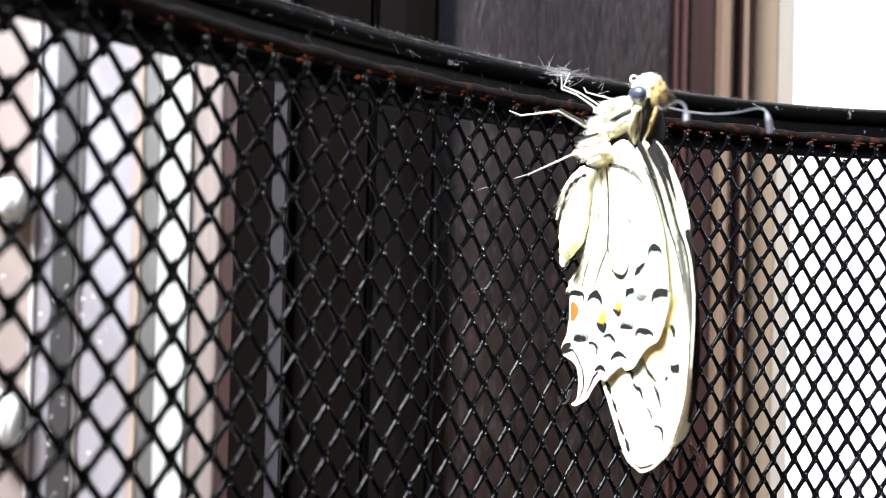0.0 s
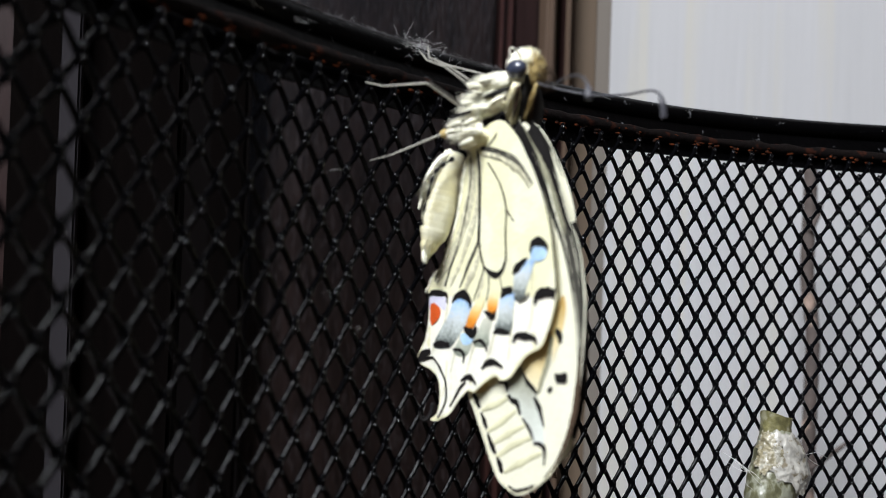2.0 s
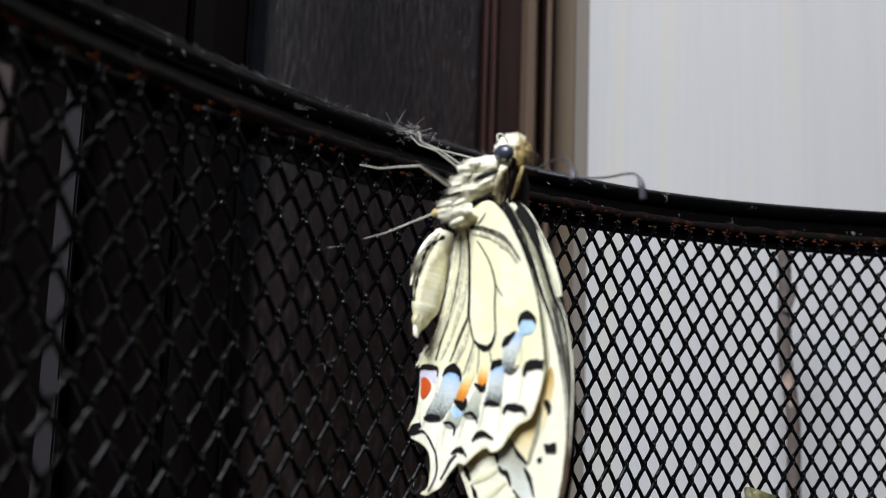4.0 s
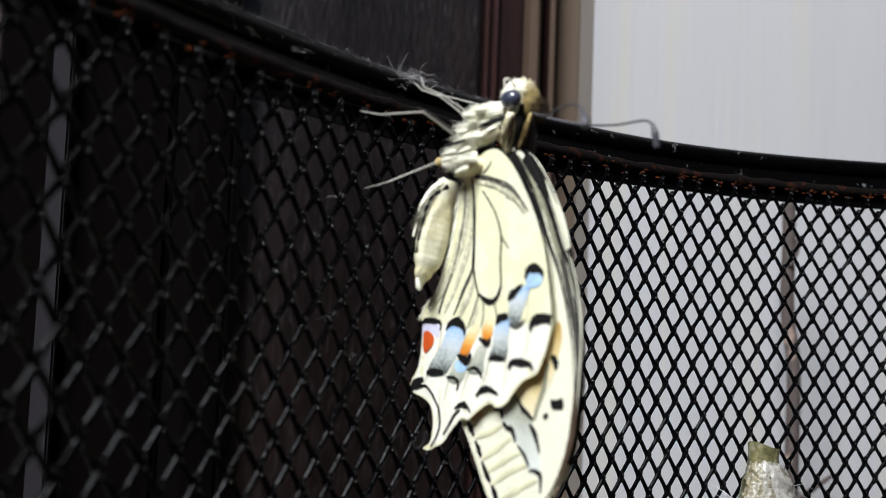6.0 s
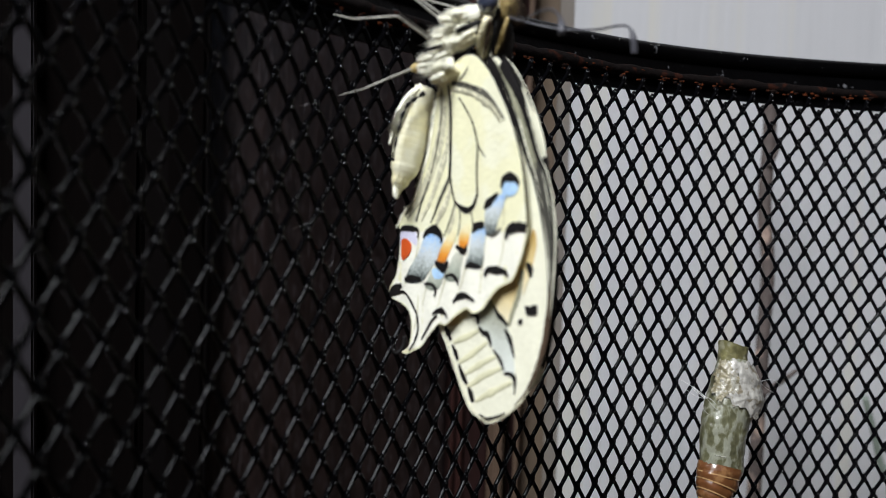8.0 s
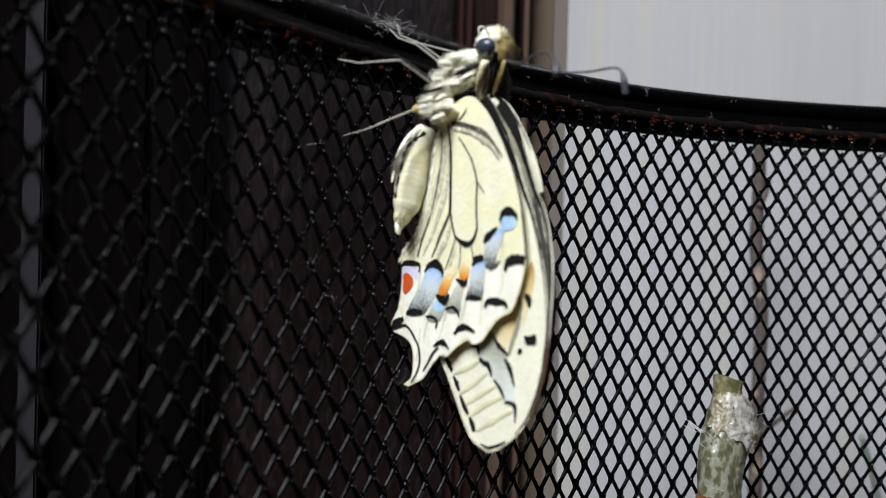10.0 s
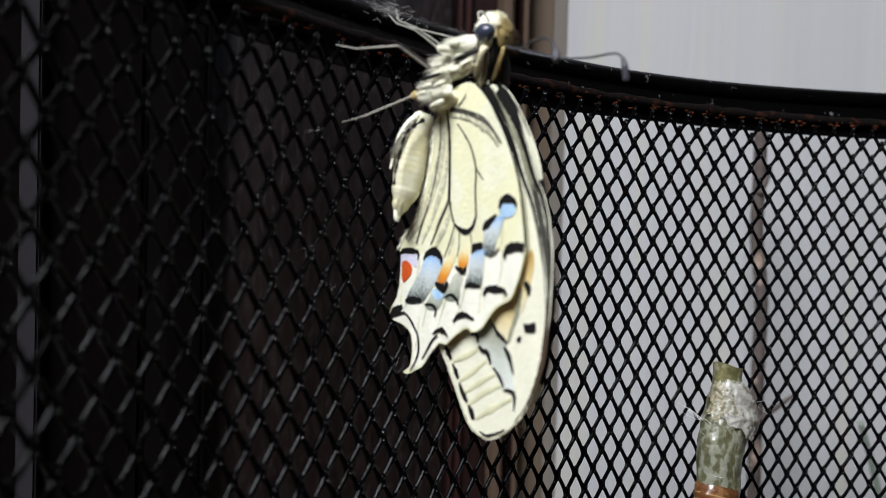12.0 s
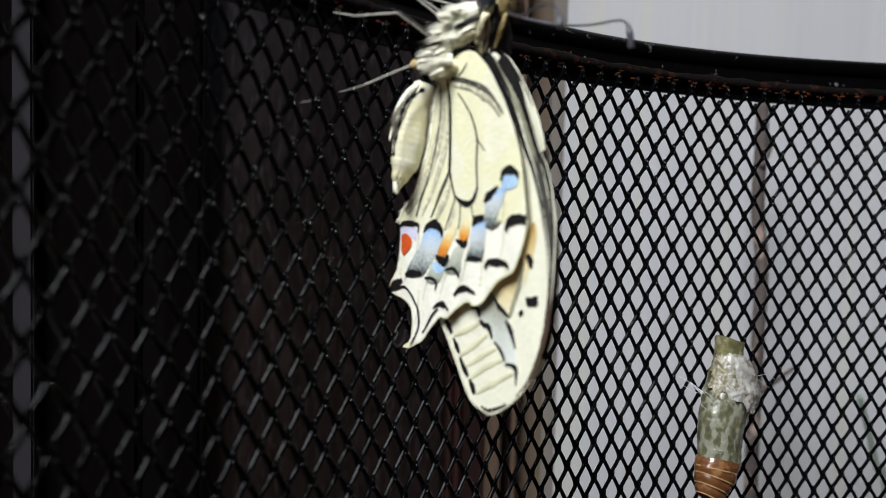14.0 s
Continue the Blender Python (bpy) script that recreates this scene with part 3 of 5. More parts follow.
# silk tangled round the forefeet
for _ in range(14):
    f = random.random()
    c = Vector((0.0182 + 0.0042 * f, 0.1425 + 0.002 * f, 0.3345 - 0.0018 * f))
    q = [c + Vector((random.gauss(0, 0.0011), random.gauss(0, 0.0008), random.gauss(0, 0.0007))) for _ in range(5)]
    tube(bm, spline(q, 4), random.uniform(0.000008, 0.000020), 3)
# a few curled fibres on the mesh itself
for x, y, z in ((6.3, 131.7, 312), (4.4, 129.4, 305.7), (9.4, 131.7, 289.4), (21.4, 139.5, 277), (6.4, 129.7, 294), (95.5, 168.7, 258.7)):
    p = Vector((x, y, z)) * 0.001
    for _ in range(1):
        q = [p + Vector((random.gauss(0, 0.0008), random.gauss(0, 0.0002), random.gauss(0, 0.0006))) for _ in range(4)]
        tube(bm, spline(q, 5), random.uniform(0.000007, 0.000011), 4)
tagged(link_mesh("lint", bm, LINT), "white lint and fine hairs caught on the basket", "lint", kind="stuff")
# a fringe of short grey fuzz along the top of the rim
bm = bmesh.new()
for _ in range(1500):
    th = radians(random.choice((random.uniform(108, 152), random.gauss(123, 5), random.gauss(137, 9))))
    a = radians(random.gauss(100, 28))
    out = Vector((math.cos(th), math.sin(th), 0))
    tan = Vector((-math.sin(th), math.cos(th), 0))
    p = on_basket(th, BZ + 0.0082, -0.0042) + out * (0.0023 * math.cos(a)) + Vector((0, 0, 0.0023 * math.sin(a)))
    n = random.uniform(0.0003, 0.0013)
    q = p + (tan * random.gauss(0, 0.8) + out * (0.5 * math.cos(a)) + Vector((0, 0, random.uniform(-0.1, 0.55)))) * n
    bend = Vector((random.gauss(0, 0.25), random.gauss(0, 0.25), random.gauss(0, 0.25))) * n
    tube(bm, spline([p, p.lerp(q, 0.5) + bend, q], 3), random.uniform(0.000007, 0.000016), 3)
tagged(link_mesh("fuzz", bm, GREY_FIBRE), "short grey fuzz on top of the basket rim", "lint", kind="stuff")

# ---- butterfly ----
W_O, W_A, W_B, W_N = Vector((0.0255, 0.1282, 0.3160)), Vector((0.3433, -0.9392, 0.0000)), Vector((0.0000, 0.0000, 1.0000)), Vector((-0.9392, -0.3433, 0.0000))


def bulge(a, b):
    """How far the wing stands out of its plane, in mm."""
    return 0.22 * math.sin((a + 8) * 0.11) * math.sin((b + 55) * 0.05) + 0.08 * math.sin(a * 1.3 + b * 0.25)


def on_wing(a, b, off=0.0):
    return W_O + (W_A * a + W_B * b + W_N * (off + bulge(a, b))) * 0.001


def wing_patch(outline, off, thick=0.1, grid=1.6, steps=6, smooth=True):
    """A thin curved plate inside an outline given in the wing's plane, in mm."""
    from mathutils import geometry
    ring = spline([(a, b, 0) for a, b in outline], steps, True) if smooth else [Vector((a, b, 0)) for a, b in outline]
    flat = [v.xy for v in ring]
    n = len(flat)
    lo = Vector((min(v.x for v in flat), min(v.y for v in flat)))
    hi = Vector((max(v.x for v in flat), max(v.y for v in flat)))
    inner = []
    y = lo.y + grid * 0.5
    while y < hi.y:
        x = lo.x + grid * 0.5
        while x < hi.x:
            c, inside, near = Vector((x, y)), False, 9.0
            for i in range(n):
                p, q = flat[i - 1], flat[i]
                if (p.y > y) != (q.y > y) and x < (q.x - p.x) * (y - p.y) / (q.y - p.y) + p.x:
                    inside = not inside
                near = min(near, (p - c).length)
            if inside and near > grid * 0.45:
                inner.append(c)
            x += grid
        y += grid
    co, _, tris, *_ = geometry.delaunay_2d_cdt(flat + inner, [(i, (i + 1) % n) for i in range(n)], [], 1, 1e-5)
    bm = bmesh.new()
    front = [bm.verts.new(on_wing(c.x, c.y, off)) for c in co]
    back = [bm.verts.new(on_wing(c.x, c.y, off - thick)) for c in co]
    for t in tris:
        for side, order in ((front, t), (back, t[::-1])):
            try:
                bm.faces.new([side[i] for i in order])
            except ValueError:
                pass
    for e in [e for e in bm.edges if e.is_boundary and e.verts[0] in set(front)]:
        i, k = front.index(e.verts[0]), front.index(e.verts[1])
        bm.faces.new((front[i], front[k], back[k], back[i]))
    bmesh.ops.recalc_face_normals(bm, faces=bm.faces[:])
    for e in bm.edges:
        if len(e.link_faces) == 2 and e.calc_face_angle(0) > 0.8:
            e.smooth = False
    return bm


def wing_stroke(points, width, off, thick=0.03, steps=6):
    """A tapering stripe along a line in the wing's plane; width in mm: at the start, middle and end."""
    line = spline([(a, b, 0) for a, b in points], steps)
    bm = bmesh.new()
    n = len(line)
    prev = None
    for i, c in enumerate(line):
        t = i / (n - 1)
        w = (width[0] + (width[1] - width[0]) * t * 2 if t < 0.5 else width[1] + (width[2] - width[1]) * (t * 2 - 1)) / 2
        w *= 1 + 0.25 * noise.noise(Vector((c.x * 1.9, c.y * 1.9, 3))) + 0.22 * noise.noise(Vector((c.x * 7, c.y * 7, 8)))
        way = (line[min(i + 1, n - 1)] - line[max(i - 1, 0)]).normalized()
        nrm = Vector((-way.y, way.x, 0))
        p, q = c + nrm * w, c - nrm * w
        cur = [bm.verts.new(on_wing(v.x, v.y, o)) for v, o in ((p, off - thick), (p.lerp(c, 0.08), off), (q.lerp(c, 0.08), off), (q, off - thick))]
        if prev:
            for k in range(3):
                bm.faces.new((prev[k], cur[k], cur[k + 1], prev[k + 1]))
        prev = cur
    bmesh.ops.recalc_face_normals(bm, faces=bm.faces[:])
    return bm


butterfly = tagged(new("butterfly"), "cream and black swallowtail butterfly clinging to the mesh, wings closed", "butterfly")
hind = part("hindwing", wing_patch([(-1.1, -0.4), (2, 2.2), (5.1, 2.7), (7.4, 1.6), (9.9, -0.9), (12.3, -4.3), (14.4, -8.2), (15.9, -12.3), (16.8, -16.4), (17.4, -20), (17.2, -21.6), (16.4, -24.5), (15.2, -26.9), (12.8, -28.1), (11, -29.8), (9.3, -31.5), (7.7, -32.2), (6.3, -31.8), (4.5, -32.6), (2.6, -34), (1.5, -34.7), (0, -34.7), (-1.3, -35.8), (-2.9, -37.3), (-4.4, -38.8), (-6.2, -39.7), (-7.9, -40.4), (-9.2, -40.3), (-7.6, -39.2), (-7.0, -37.8), (-6.8, -35.8), (-7.5, -34), (-9.4, -33.1), (-11.6, -32.6), (-13.6, -32.2), (-13.1, -30.8), (-11.6, -28.9), (-11.3, -26.8), (-10.9, -24.6), (-10.9, -21.9), (-11.2, -21), (-9.5, -18.8), (-6.7, -16.5), (-4.7, -12.3), (-3.2, -8.1), (-2.4, -3.9)], 0.0), CREAM, butterfly, "cream hindwing with black, blue and orange marks and a short tail")
fore = part("forewing", wing_patch([(7.4, 1.8), (10.2, 1.1), (12.4, -1.4), (14.0, -3.6), (15.2, -5.6), (16.4, -8), (17.3, -10), (18.1, -11.5), (19.2, -13.2), (20.1, -15.7), (20.6, -18), (21, -20.4), (21.1, -23), (21.1, -25.5), (20.9, -28.7), (20.5, -32), (20, -34.6), (18.7, -38.6), (15.9, -42.9), (12.9, -45.5), (9.9, -47), (7.7, -46.8), (5.9, -46), (4.2, -44.1), (1.9, -40.9), (0, -37.8), (-1.7, -34.7), (1, -30.5), (0.5, -18.9), (-0.2, -4.8)], -1.4), PALE, butterfly, "pale cream forewing with black dashes")


def vein(parent, pts, width, mat=INK, off=0.11):
    part("vein", wing_stroke(pts, width, off), mat, parent, "", False)


def mark(parent, pts, width, off=0.20, mat=INK):
    part("mark", wing_stroke(pts, width, off, steps=14), mat, parent, "", False)


def spot(parent, pts, mat, off=0.10):
    part("spot", wing_patch(pts, off + 0.06, 0.05, 0.8, 5), mat, parent, "", False)


# dusting along the inner veins
for p, w in (([(-1.6, -1.1), (-0.6, -4.9), (-1.2, -9), (-3.2, -13.1), (-5.9, -17.1), (-8.8, -19.9)], (1.0, 2.2, 0.6)), ([(0.9, -1.7), (1.2, -5.8), (0.5, -9.9), (-0.7, -13.2), (-2.8, -17), (-4.9, -20.1)], (0.6, 1.2, 0.5)), ([(2, -14), (1.1, -17), (-0.4, -19.4), (-1.7, -21.2)], (0.5, 1.2, 0.4)), ([(3, -17.6), (2.5, -19.7), (1.7, -21.9)], (0.4, 0.9, 0.4)), ([(1.7, -1.6), (6.6, -2.7), (10.1, -4.7), (12, -6.7)], (0.6, 1.5, 0.4))):
    part("dusting", wing_stroke(p, w, 0.08, 0.05), DUST, hind)
# veins of the hindwing
vein(hind, [(-1.2, -1.7), (-0.9, -5.5), (-1.8, -10.4), (-3.5, -14.5), (-5.2, -17.9), (-6.4, -20.3)], (0.25, 0.36, 0.45), SMOKE)
vein(hind, [(-2.7, -2.4), (-3.3, -6.1), (-4.5, -11.1), (-6.8, -15.7), (-9.1, -19.7)], (0.12, 0.16, 0.3), SMOKE, 0.10)
vein(hind, [(0.4, -0.4), (1.3, -4.2), (1.5, -9.1), (1.5, -13.7)], (0.45, 0.6, 0.6))
vein(hind, [(1.5, -13.7), (0.1, -16.1), (-1.4, -18.4), (-2.7, -20.4)], (0.6, 0.6, 0.2), SMOKE)
vein(hind, [(1.5, -13.5), (2.2, -15.7), (3, -17.4)], (0.5, 0.35, 0.35))
vein(hind, [(3, -17.4), (2, -19.7), (0.9, -22.1)], (0.3, 0.25, 0.15), SMOKE)
vein(hind, [(3, -2.9), (4.7, -4.7), (6.3, -6.6), (7.5, -9.4), (7.5, -12.7), (7.8, -16)], (0.2, 0.3, 0.35))
vein(hind, [(7.5, -9.4), (8.4, -10.4), (9.2, -11.2)], (0.25, 0.2, 0.1))
vein(hind, [(7.8, -16), (7, -17.6), (5.8, -18.3), (4.2, -17.9), (3.1, -17.3)], (0.4, 0.9, 0.4))
vein(hind, [(4.3, -18.1), (4.3, -20.2), (3.8, -21.9)], (0.25, 0.2, 0.12), SMOKE)
vein(hind, [(6.4, -18), (6.9, -19.6), (7.2, -20.8)], (0.25, 0.2, 0.15), SMOKE)
vein(hind, [(0.8, -0.7), (4.3, -1.4), (7.8, -2.5), (10.3, -4.1), (12.6, -6.4)], (0.5, 0.9, 0.2), SMOKE)
vein(hind, [(1.4, -0.7), (4.3, -1.2), (6.8, -2)], (0.5, 0.5, 0.2))
vein(hind, [(2.9, -0.5), (3.9, 0.2), (4.8, 1.1)], (0.2, 0.35, 0.15), SMOKE)
vein(hind, [(6.8, 2.3), (9.6, -0.2), (12.3, -3.8), (14.5, -7.9), (16.1, -12.1), (17, -16.5), (17.5, -20)], (0.3, 0.35, 0.2), INK, 0.05)
# whiter scales along the outer border
part("border", wing_patch([(-10.7, -22.2), (-5.7, -21.8), (-1.7, -21.8), (2.1, -22.5), (4.4, -23.2), (7.2, -20.9), (9.8, -20.4), (13.9, -20.9), (17.1, -20.5), (17, -21.6), (16.3, -24.3), (15, -26.7), (12.5, -27.9), (10.7, -29.6), (9.2, -31.3), (7.7, -31.9), (6.3, -31.5), (4.4, -32.3), (2.6, -33.8), (1.5, -34.5), (0, -34.5), (-1.3, -35.5), (-2.9, -37.1), (-4.5, -38.5), (-6.2, -39.3), (-7.7, -39.7), (-6.7, -38), (-6.4, -35.8), (-7.1, -33.9), (-9.1, -32.9), (-11.3, -32.5), (-13.1, -32.1), (-12.5, -30.8), (-11.3, -28.9), (-11, -26.8), (-10.6, -24.6)], 0.025, 0.03, 1.2), WHITE_SCALES, hind, "whiter outer border of the hindwing")
# coloured fields
spot(hind, [(-10.4, -22.1), (-8.7, -21.8), (-6.3, -22), (-6.2, -23.8), (-7.4, -23.5), (-9.3, -22.9), (-10.3, -24)], LILAC, 0.04)
spot(hind, [(-10, -23.3), (-8.7, -23), (-7.4, -23.8), (-7.6, -25.1), (-9.4, -26.3), (-10.1, -25.6), (-10.1, -24.4)], RED, 0.09)
spot(hind, [(-3.7, -22.2), (-1.4, -21.8), (0.7, -22.6), (-0.2, -24.5), (-2, -26.8), (-4.5, -29.1), (-8.6, -29.4), (-7, -26.6), (-4.9, -24.2)], FIELD, 0.05)
spot(hind, [(1.1, -22.7), (2.9, -21), (3.3, -22.1), (2.2, -24.3), (1.1, -25.8), (-0.7, -26.2), (-0.3, -24.6)], FLAME, 0.06)
spot(hind, [(4.8, -20.9), (6.3, -20.1), (6.5, -21.8), (5.9, -23.5), (4.6, -23.8), (4.2, -22.4)], FLAME, 0.06)
spot(hind, [(7, -21.1), (9.7, -20.4), (9.7, -22.9), (9.1, -25.8), (6.1, -25.9), (6.6, -23.9)], FIELD, 0.05)
spot(hind, [(12.8, -14.6), (14.1, -14), (15.6, -14.6), (15.3, -15.9), (14, -16.3), (12.8, -16)], BLUE, 0.06)
spot(hind, [(9.9, -17.5), (12.1, -16.2), (13.5, -16), (12.9, -17.9), (12.1, -19.4), (11.5, -21.2), (9.9, -21.4), (9.6, -19.5)], FIELD, 0.05)
spot(hind, [(3.3, -24.4), (5.3, -24.3), (4.7, -26.2), (4.4, -28), (1.4, -28.1), (2.3, -26.1)], PALE_FIELD, 0.05)
spot(hind, [(-1.7, -26.9), (1.3, -26.8), (0.4, -28.9), (-1, -30), (-3.3, -29.7), (-2.5, -28.1)], PALE_FIELD, 0.05)
spot(hind, [(-1.7, -26.9), (1.3, -26.8), (0.7, -28), (-1.2, -28.3)], BLUE, 0.08)
# black bars
mark(hind, [(-10.9, -22.1), (-9.7, -21.5), (-7.8, -21.4), (-5.7, -21.6), (-5.8, -22.7)], (0.5, 1.0, 0.2))
mark(hind, [(-4.1, -22.6), (-3.1, -21.6), (-1.4, -21.3), (0.2, -22.1), (0.3, -23.1)], (0.3, 1.5, 0.3))
mark(hind, [(7.1, -21.3), (7.8, -20.4), (9.6, -20.1)], (0.3, 1.2, 0.8))
mark(hind, [(12.6, -15.2), (13, -14.2), (14.1, -13.8), (15.4, -14.2), (15.7, -14.9)], (0.3, 1.3, 0.2))
mark(hind, [(9.5, -18), (10.4, -17.1), (12, -15.9)], (0.4, 1.2, 0.3))
mark(hind, [(13.8, -21.8), (14.2, -20.7), (15.7, -20.1), (17.4, -20.2)], (0.3, 1.3, 1.1))
mark(hind, [(10.8, -21.6), (11.9, -21.1), (12.7, -20.3)], (0.2, 0.5, 0.2), mat=SMOKE)
mark(hind, [(3.5, -23.3), (4.6, -23.7), (5.6, -23.9), (6.1, -23.1)], (0.3, 1.1, 0.2))
mark(hind, [(-1.2, -25.9), (-0.1, -26.4), (1.3, -26.5), (2, -25.5)], (0.4, 1.5, 0.3))
mark(hind, [(-8.8, -29.2), (-6.9, -28.8), (-4.5, -28.8)], (0.5, 1.0, 0.7))
mark(hind, [(5.9, -26), (7.2, -25.6), (9.1, -25.8)], (0.3, 0.8, 0.3))
mark(hind, [(9.9, -26.9), (10.6, -26), (12.2, -25.9), (13.8, -26), (14.4, -26.6)], (0.4, 1.1, 0.3))
mark(hind, [(1.3, -27.8), (2.9, -27.4), (4.1, -28.1), (4.3, -28.7)], (0.2, 0.7, 0.2))
mark(hind, [(-3.6, -29.3), (-1.9, -29.2), (-0.9, -29.8), (-1.1, -30.9)], (0.3, 0.6, 0.2))
mark(hind, [(3.4, -31.2), (4.4, -30.3), (6.1, -29.9), (8, -30.4)], (0.3, 1.0, 0.3))
mark(hind, [(-1.4, -33.5), (-0.1, -32.8), (1.3, -32.8), (2.3, -33.5)], (0.2, 1.0, 0.2))
mark(hind, [(-12.9, -32.1), (-11.7, -31.1), (-9.7, -30.1)], (0.7, 1.5, 0.6))
mark(hind, [(-11.7, -31.8), (-9.2, -31.1), (-7.3, -31.9), (-6.2, -33), (-5.3, -34.2), (-5, -36.4), (-5.8, -38.3), (-7.2, -39.7)], (0.4, 0.45, 0.15))
mark(hind, [(-4.1, -37.5), (-2.6, -35.8), (-1.4, -34.4), (-0.3, -33.5)], (0.2, 0.4, 0.3))
mark(hind, [(-10.6, -22.1), (-10.8, -24), (-11, -26.4), (-11.5, -28.7)], (0.3, 0.35, 0.2))
# pale hairs along the inner margin
rnd = random.Random(61)
bm = bmesh.new()
margin = spline([(-1.6, -1.5, 0), (-2.4, -3.9, 0), (-3.2, -8.1, 0), (-4.7, -12.3, 0), (-6.7, -16.5, 0), (-9.5, -18.8, 0), (-11.0, -20.8, 0)], 10)
for _ in range(520):
    k = rnd.randrange(len(margin) - 1)
    c = margin[k].lerp(margin[k + 1], rnd.random())
    n = rnd.uniform(0.5, 1.5)
    tip = c + Vector((rnd.gauss(-0.55, 0.25), rnd.gauss(-0.8, 0.2), 0)) * n
    tube(bm, [on_wing(c.x + 0.3, c.y, 0.12), on_wing(c.x * 0.4 + tip.x * 0.6, c.y * 0.4 + tip.y * 0.6, 0.2), on_wing(tip.x, tip.y, rnd.uniform(-0.3, 0.5))], lambda t: 0.000035 * (1.1 - t), 3)
part("fringe", bm, FUR, hind, "pale hairs of the inner margin")
# fine folds between the marginal spots, their shading painted as darker strokes
for p in ([(-5.4, -22.2), (-6.1, -25.2), (-8.4, -28.8), (-9.2, -30.3)], [(1.1, -23.2), (-0.8, -26.2), (-3.1, -29.7), (-4.3, -32.7)], [(3.5, -24.2), (2.4, -26.8), (0.9, -29.3), (-0.4, -32.3)], [(6.6, -24), (5.9, -26), (5, -28.5), (3.6, -30.7)], [(9.9, -21.7), (9.5, -24.2), (9.3, -25.9), (8.8, -29.4)], [(13.2, -17.5), (13.1, -20.2), (13.2, -23.2), (12.4, -25.8)], [(-5.3, -31.1), (-5.4, -33.7), (-5.9, -36.4)]):
    part("fold", wing_stroke(p, (0.12, 0.22, 0.12), 0.10), FOLD_SHADING, hind)
# forewing
for p in ([(-0.3, -35.2), (0.5, -36.1), (1.2, -37.0)], [(1.5, -37.6), (2.3, -38.5), (3.0, -39.5)], [(3.3, -40.1), (4.2, -41.4), (5.2, -42.5)], [(5.5, -42.9), (6.1, -43.8), (6.5, -44.8)]):
    mark(fore, p, (0.5, 1.05, 0.6), -1.30)
mark(fore, [(7.9, -46.2), (9.6, -46.4), (11.5, -45.7), (13.1, -44.8)], (0.3, 0.5, 0.2), -1.30)
spot(fore, [(6.6, -32.1), (9.4, -30.1), (10.7, -31.2), (13.1, -33.3), (14.4, -36.9), (14.7, -39.4), (12.9, -39.5), (10.9, -37.3), (9.7, -35.9), (7.5, -34.2)], ICE_FIELD, -1.36)
for p, w in (([(5.4, -32.8), (6.8, -32.6), (7.3, -33.2), (7.3, -33.8)], (0.3, 0.8, 0.3)), ([(7.5, -34.2), (8.4, -34.8), (9.2, -34.9), (9.8, -35.9), (9.9, -36.5)], (0.5, 0.9, 0.3)), ([(10.4, -36.8), (11.5, -37.6), (12.2, -38.3), (12.8, -39.2)], (0.3, 0.7, 0.25)), ([(12.8, -39.6), (13.8, -39.4), (14.7, -39.7), (14.9, -40.6), (14.9, -42.0)], (0.25, 0.75, 0.15)), ([(10.3, -30.8), (11.2, -31.9), (12.3, -32.5), (13.3, -33.2)], (0.4, 0.9, 0.3)), ([(12.7, -33.7), (13.5, -34.6), (14.0, -35.6), (14.6, -37.2)], (0.4, 0.9, 0.15))):
    mark(fore, p, w, -1.28)
mark(fore, [(13.4, -33.0), (14.1, -30.9), (14.9, -29.0), (15.4, -27.2), (15.6, -25.6)], (0.5, 0.8, 0.8), -1.28, OLIVE_SCALES)
spot(fore, [(16.4, -30.2), (17.3, -30.1), (18.3, -29.8), (18.4, -31), (17.4, -31.2), (16.7, -31.2)], INK, -1.30)
spot(fore, [(15.2, -32.1), (15.9, -31.9), (15.8, -32.5), (15.1, -32.7)], INK, -1.30)
mark(fore, [(16.3, -24.7), (16.9, -25.4), (17.1, -26.4)], (0.6, 1.0, 0.4), -1.28)
# tan pigment and the hindwing's warm shade together, deeper towards the top
spot(fore, [(10.5, -30.9), (11.0, -28.7), (13.4, -26.4), (15.4, -25.0), (15.5, -27.2), (14.7, -29.4), (13.2, -32.8), (11.8, -31.9)], TAN_SHADE_FIELD, -1.37)
spot(fore, [(9.2, -30.3), (9.0, -28.9), (11.4, -27.4), (11.6, -28.6), (10.5, -30.7)], TAN_SHADE_FIELD, -1.37)
spot(fore, [(17.0, -20.5), (17.8, -21.8), (17.4, -24.5), (16.5, -27.5), (15.9, -28.8), (15.6, -26.6), (15.6, -24.8)], TAN_SHADE_FIELD, -1.37)
# warm shade under the hindwing's lower edge, painted as a tan patch
spot(fore, [(0.2, -34.9), (3.1, -33.0), (5.2, -32.0), (4.3, -33.2), (1.9, -34.8)], TAN_SHADE, -1.37)
# veins with the soft shadow lines of the folds, painted as broad strokes
for p in ([(1.7, -37.2), (4.6, -36.0), (7.4, -34.6)], [(3.2, -39.9), (5.9, -38.2), (9.2, -36.0)], [(4.3, -41.4), (7.4, -39.5), (10.9, -37.6)], [(5.2, -43.0), (8.4, -40.8), (12.5, -38.8)], [(6.9, -44.6), (10.2, -42.7), (14.3, -40.4)]):
    part("vein", wing_stroke(p, (0.5, 1.0, 0.5), -1.34), FOLD_SHADING, fore)
mark(fore, [(7.3, 1.6), (8.9, -0.4), (10.5, -2.6), (12.3, -5.0), (13.5, -7.1), (14.5, -9.4), (15.5, -11.4), (16.8, -13.7), (17.8, -16.1), (18.6, -18.5), (19.2, -20.9), (19.7, -22.8), (20.0, -25.2), (20.3, -28.8)], (1.0, 0.62, 0.05), -1.30)
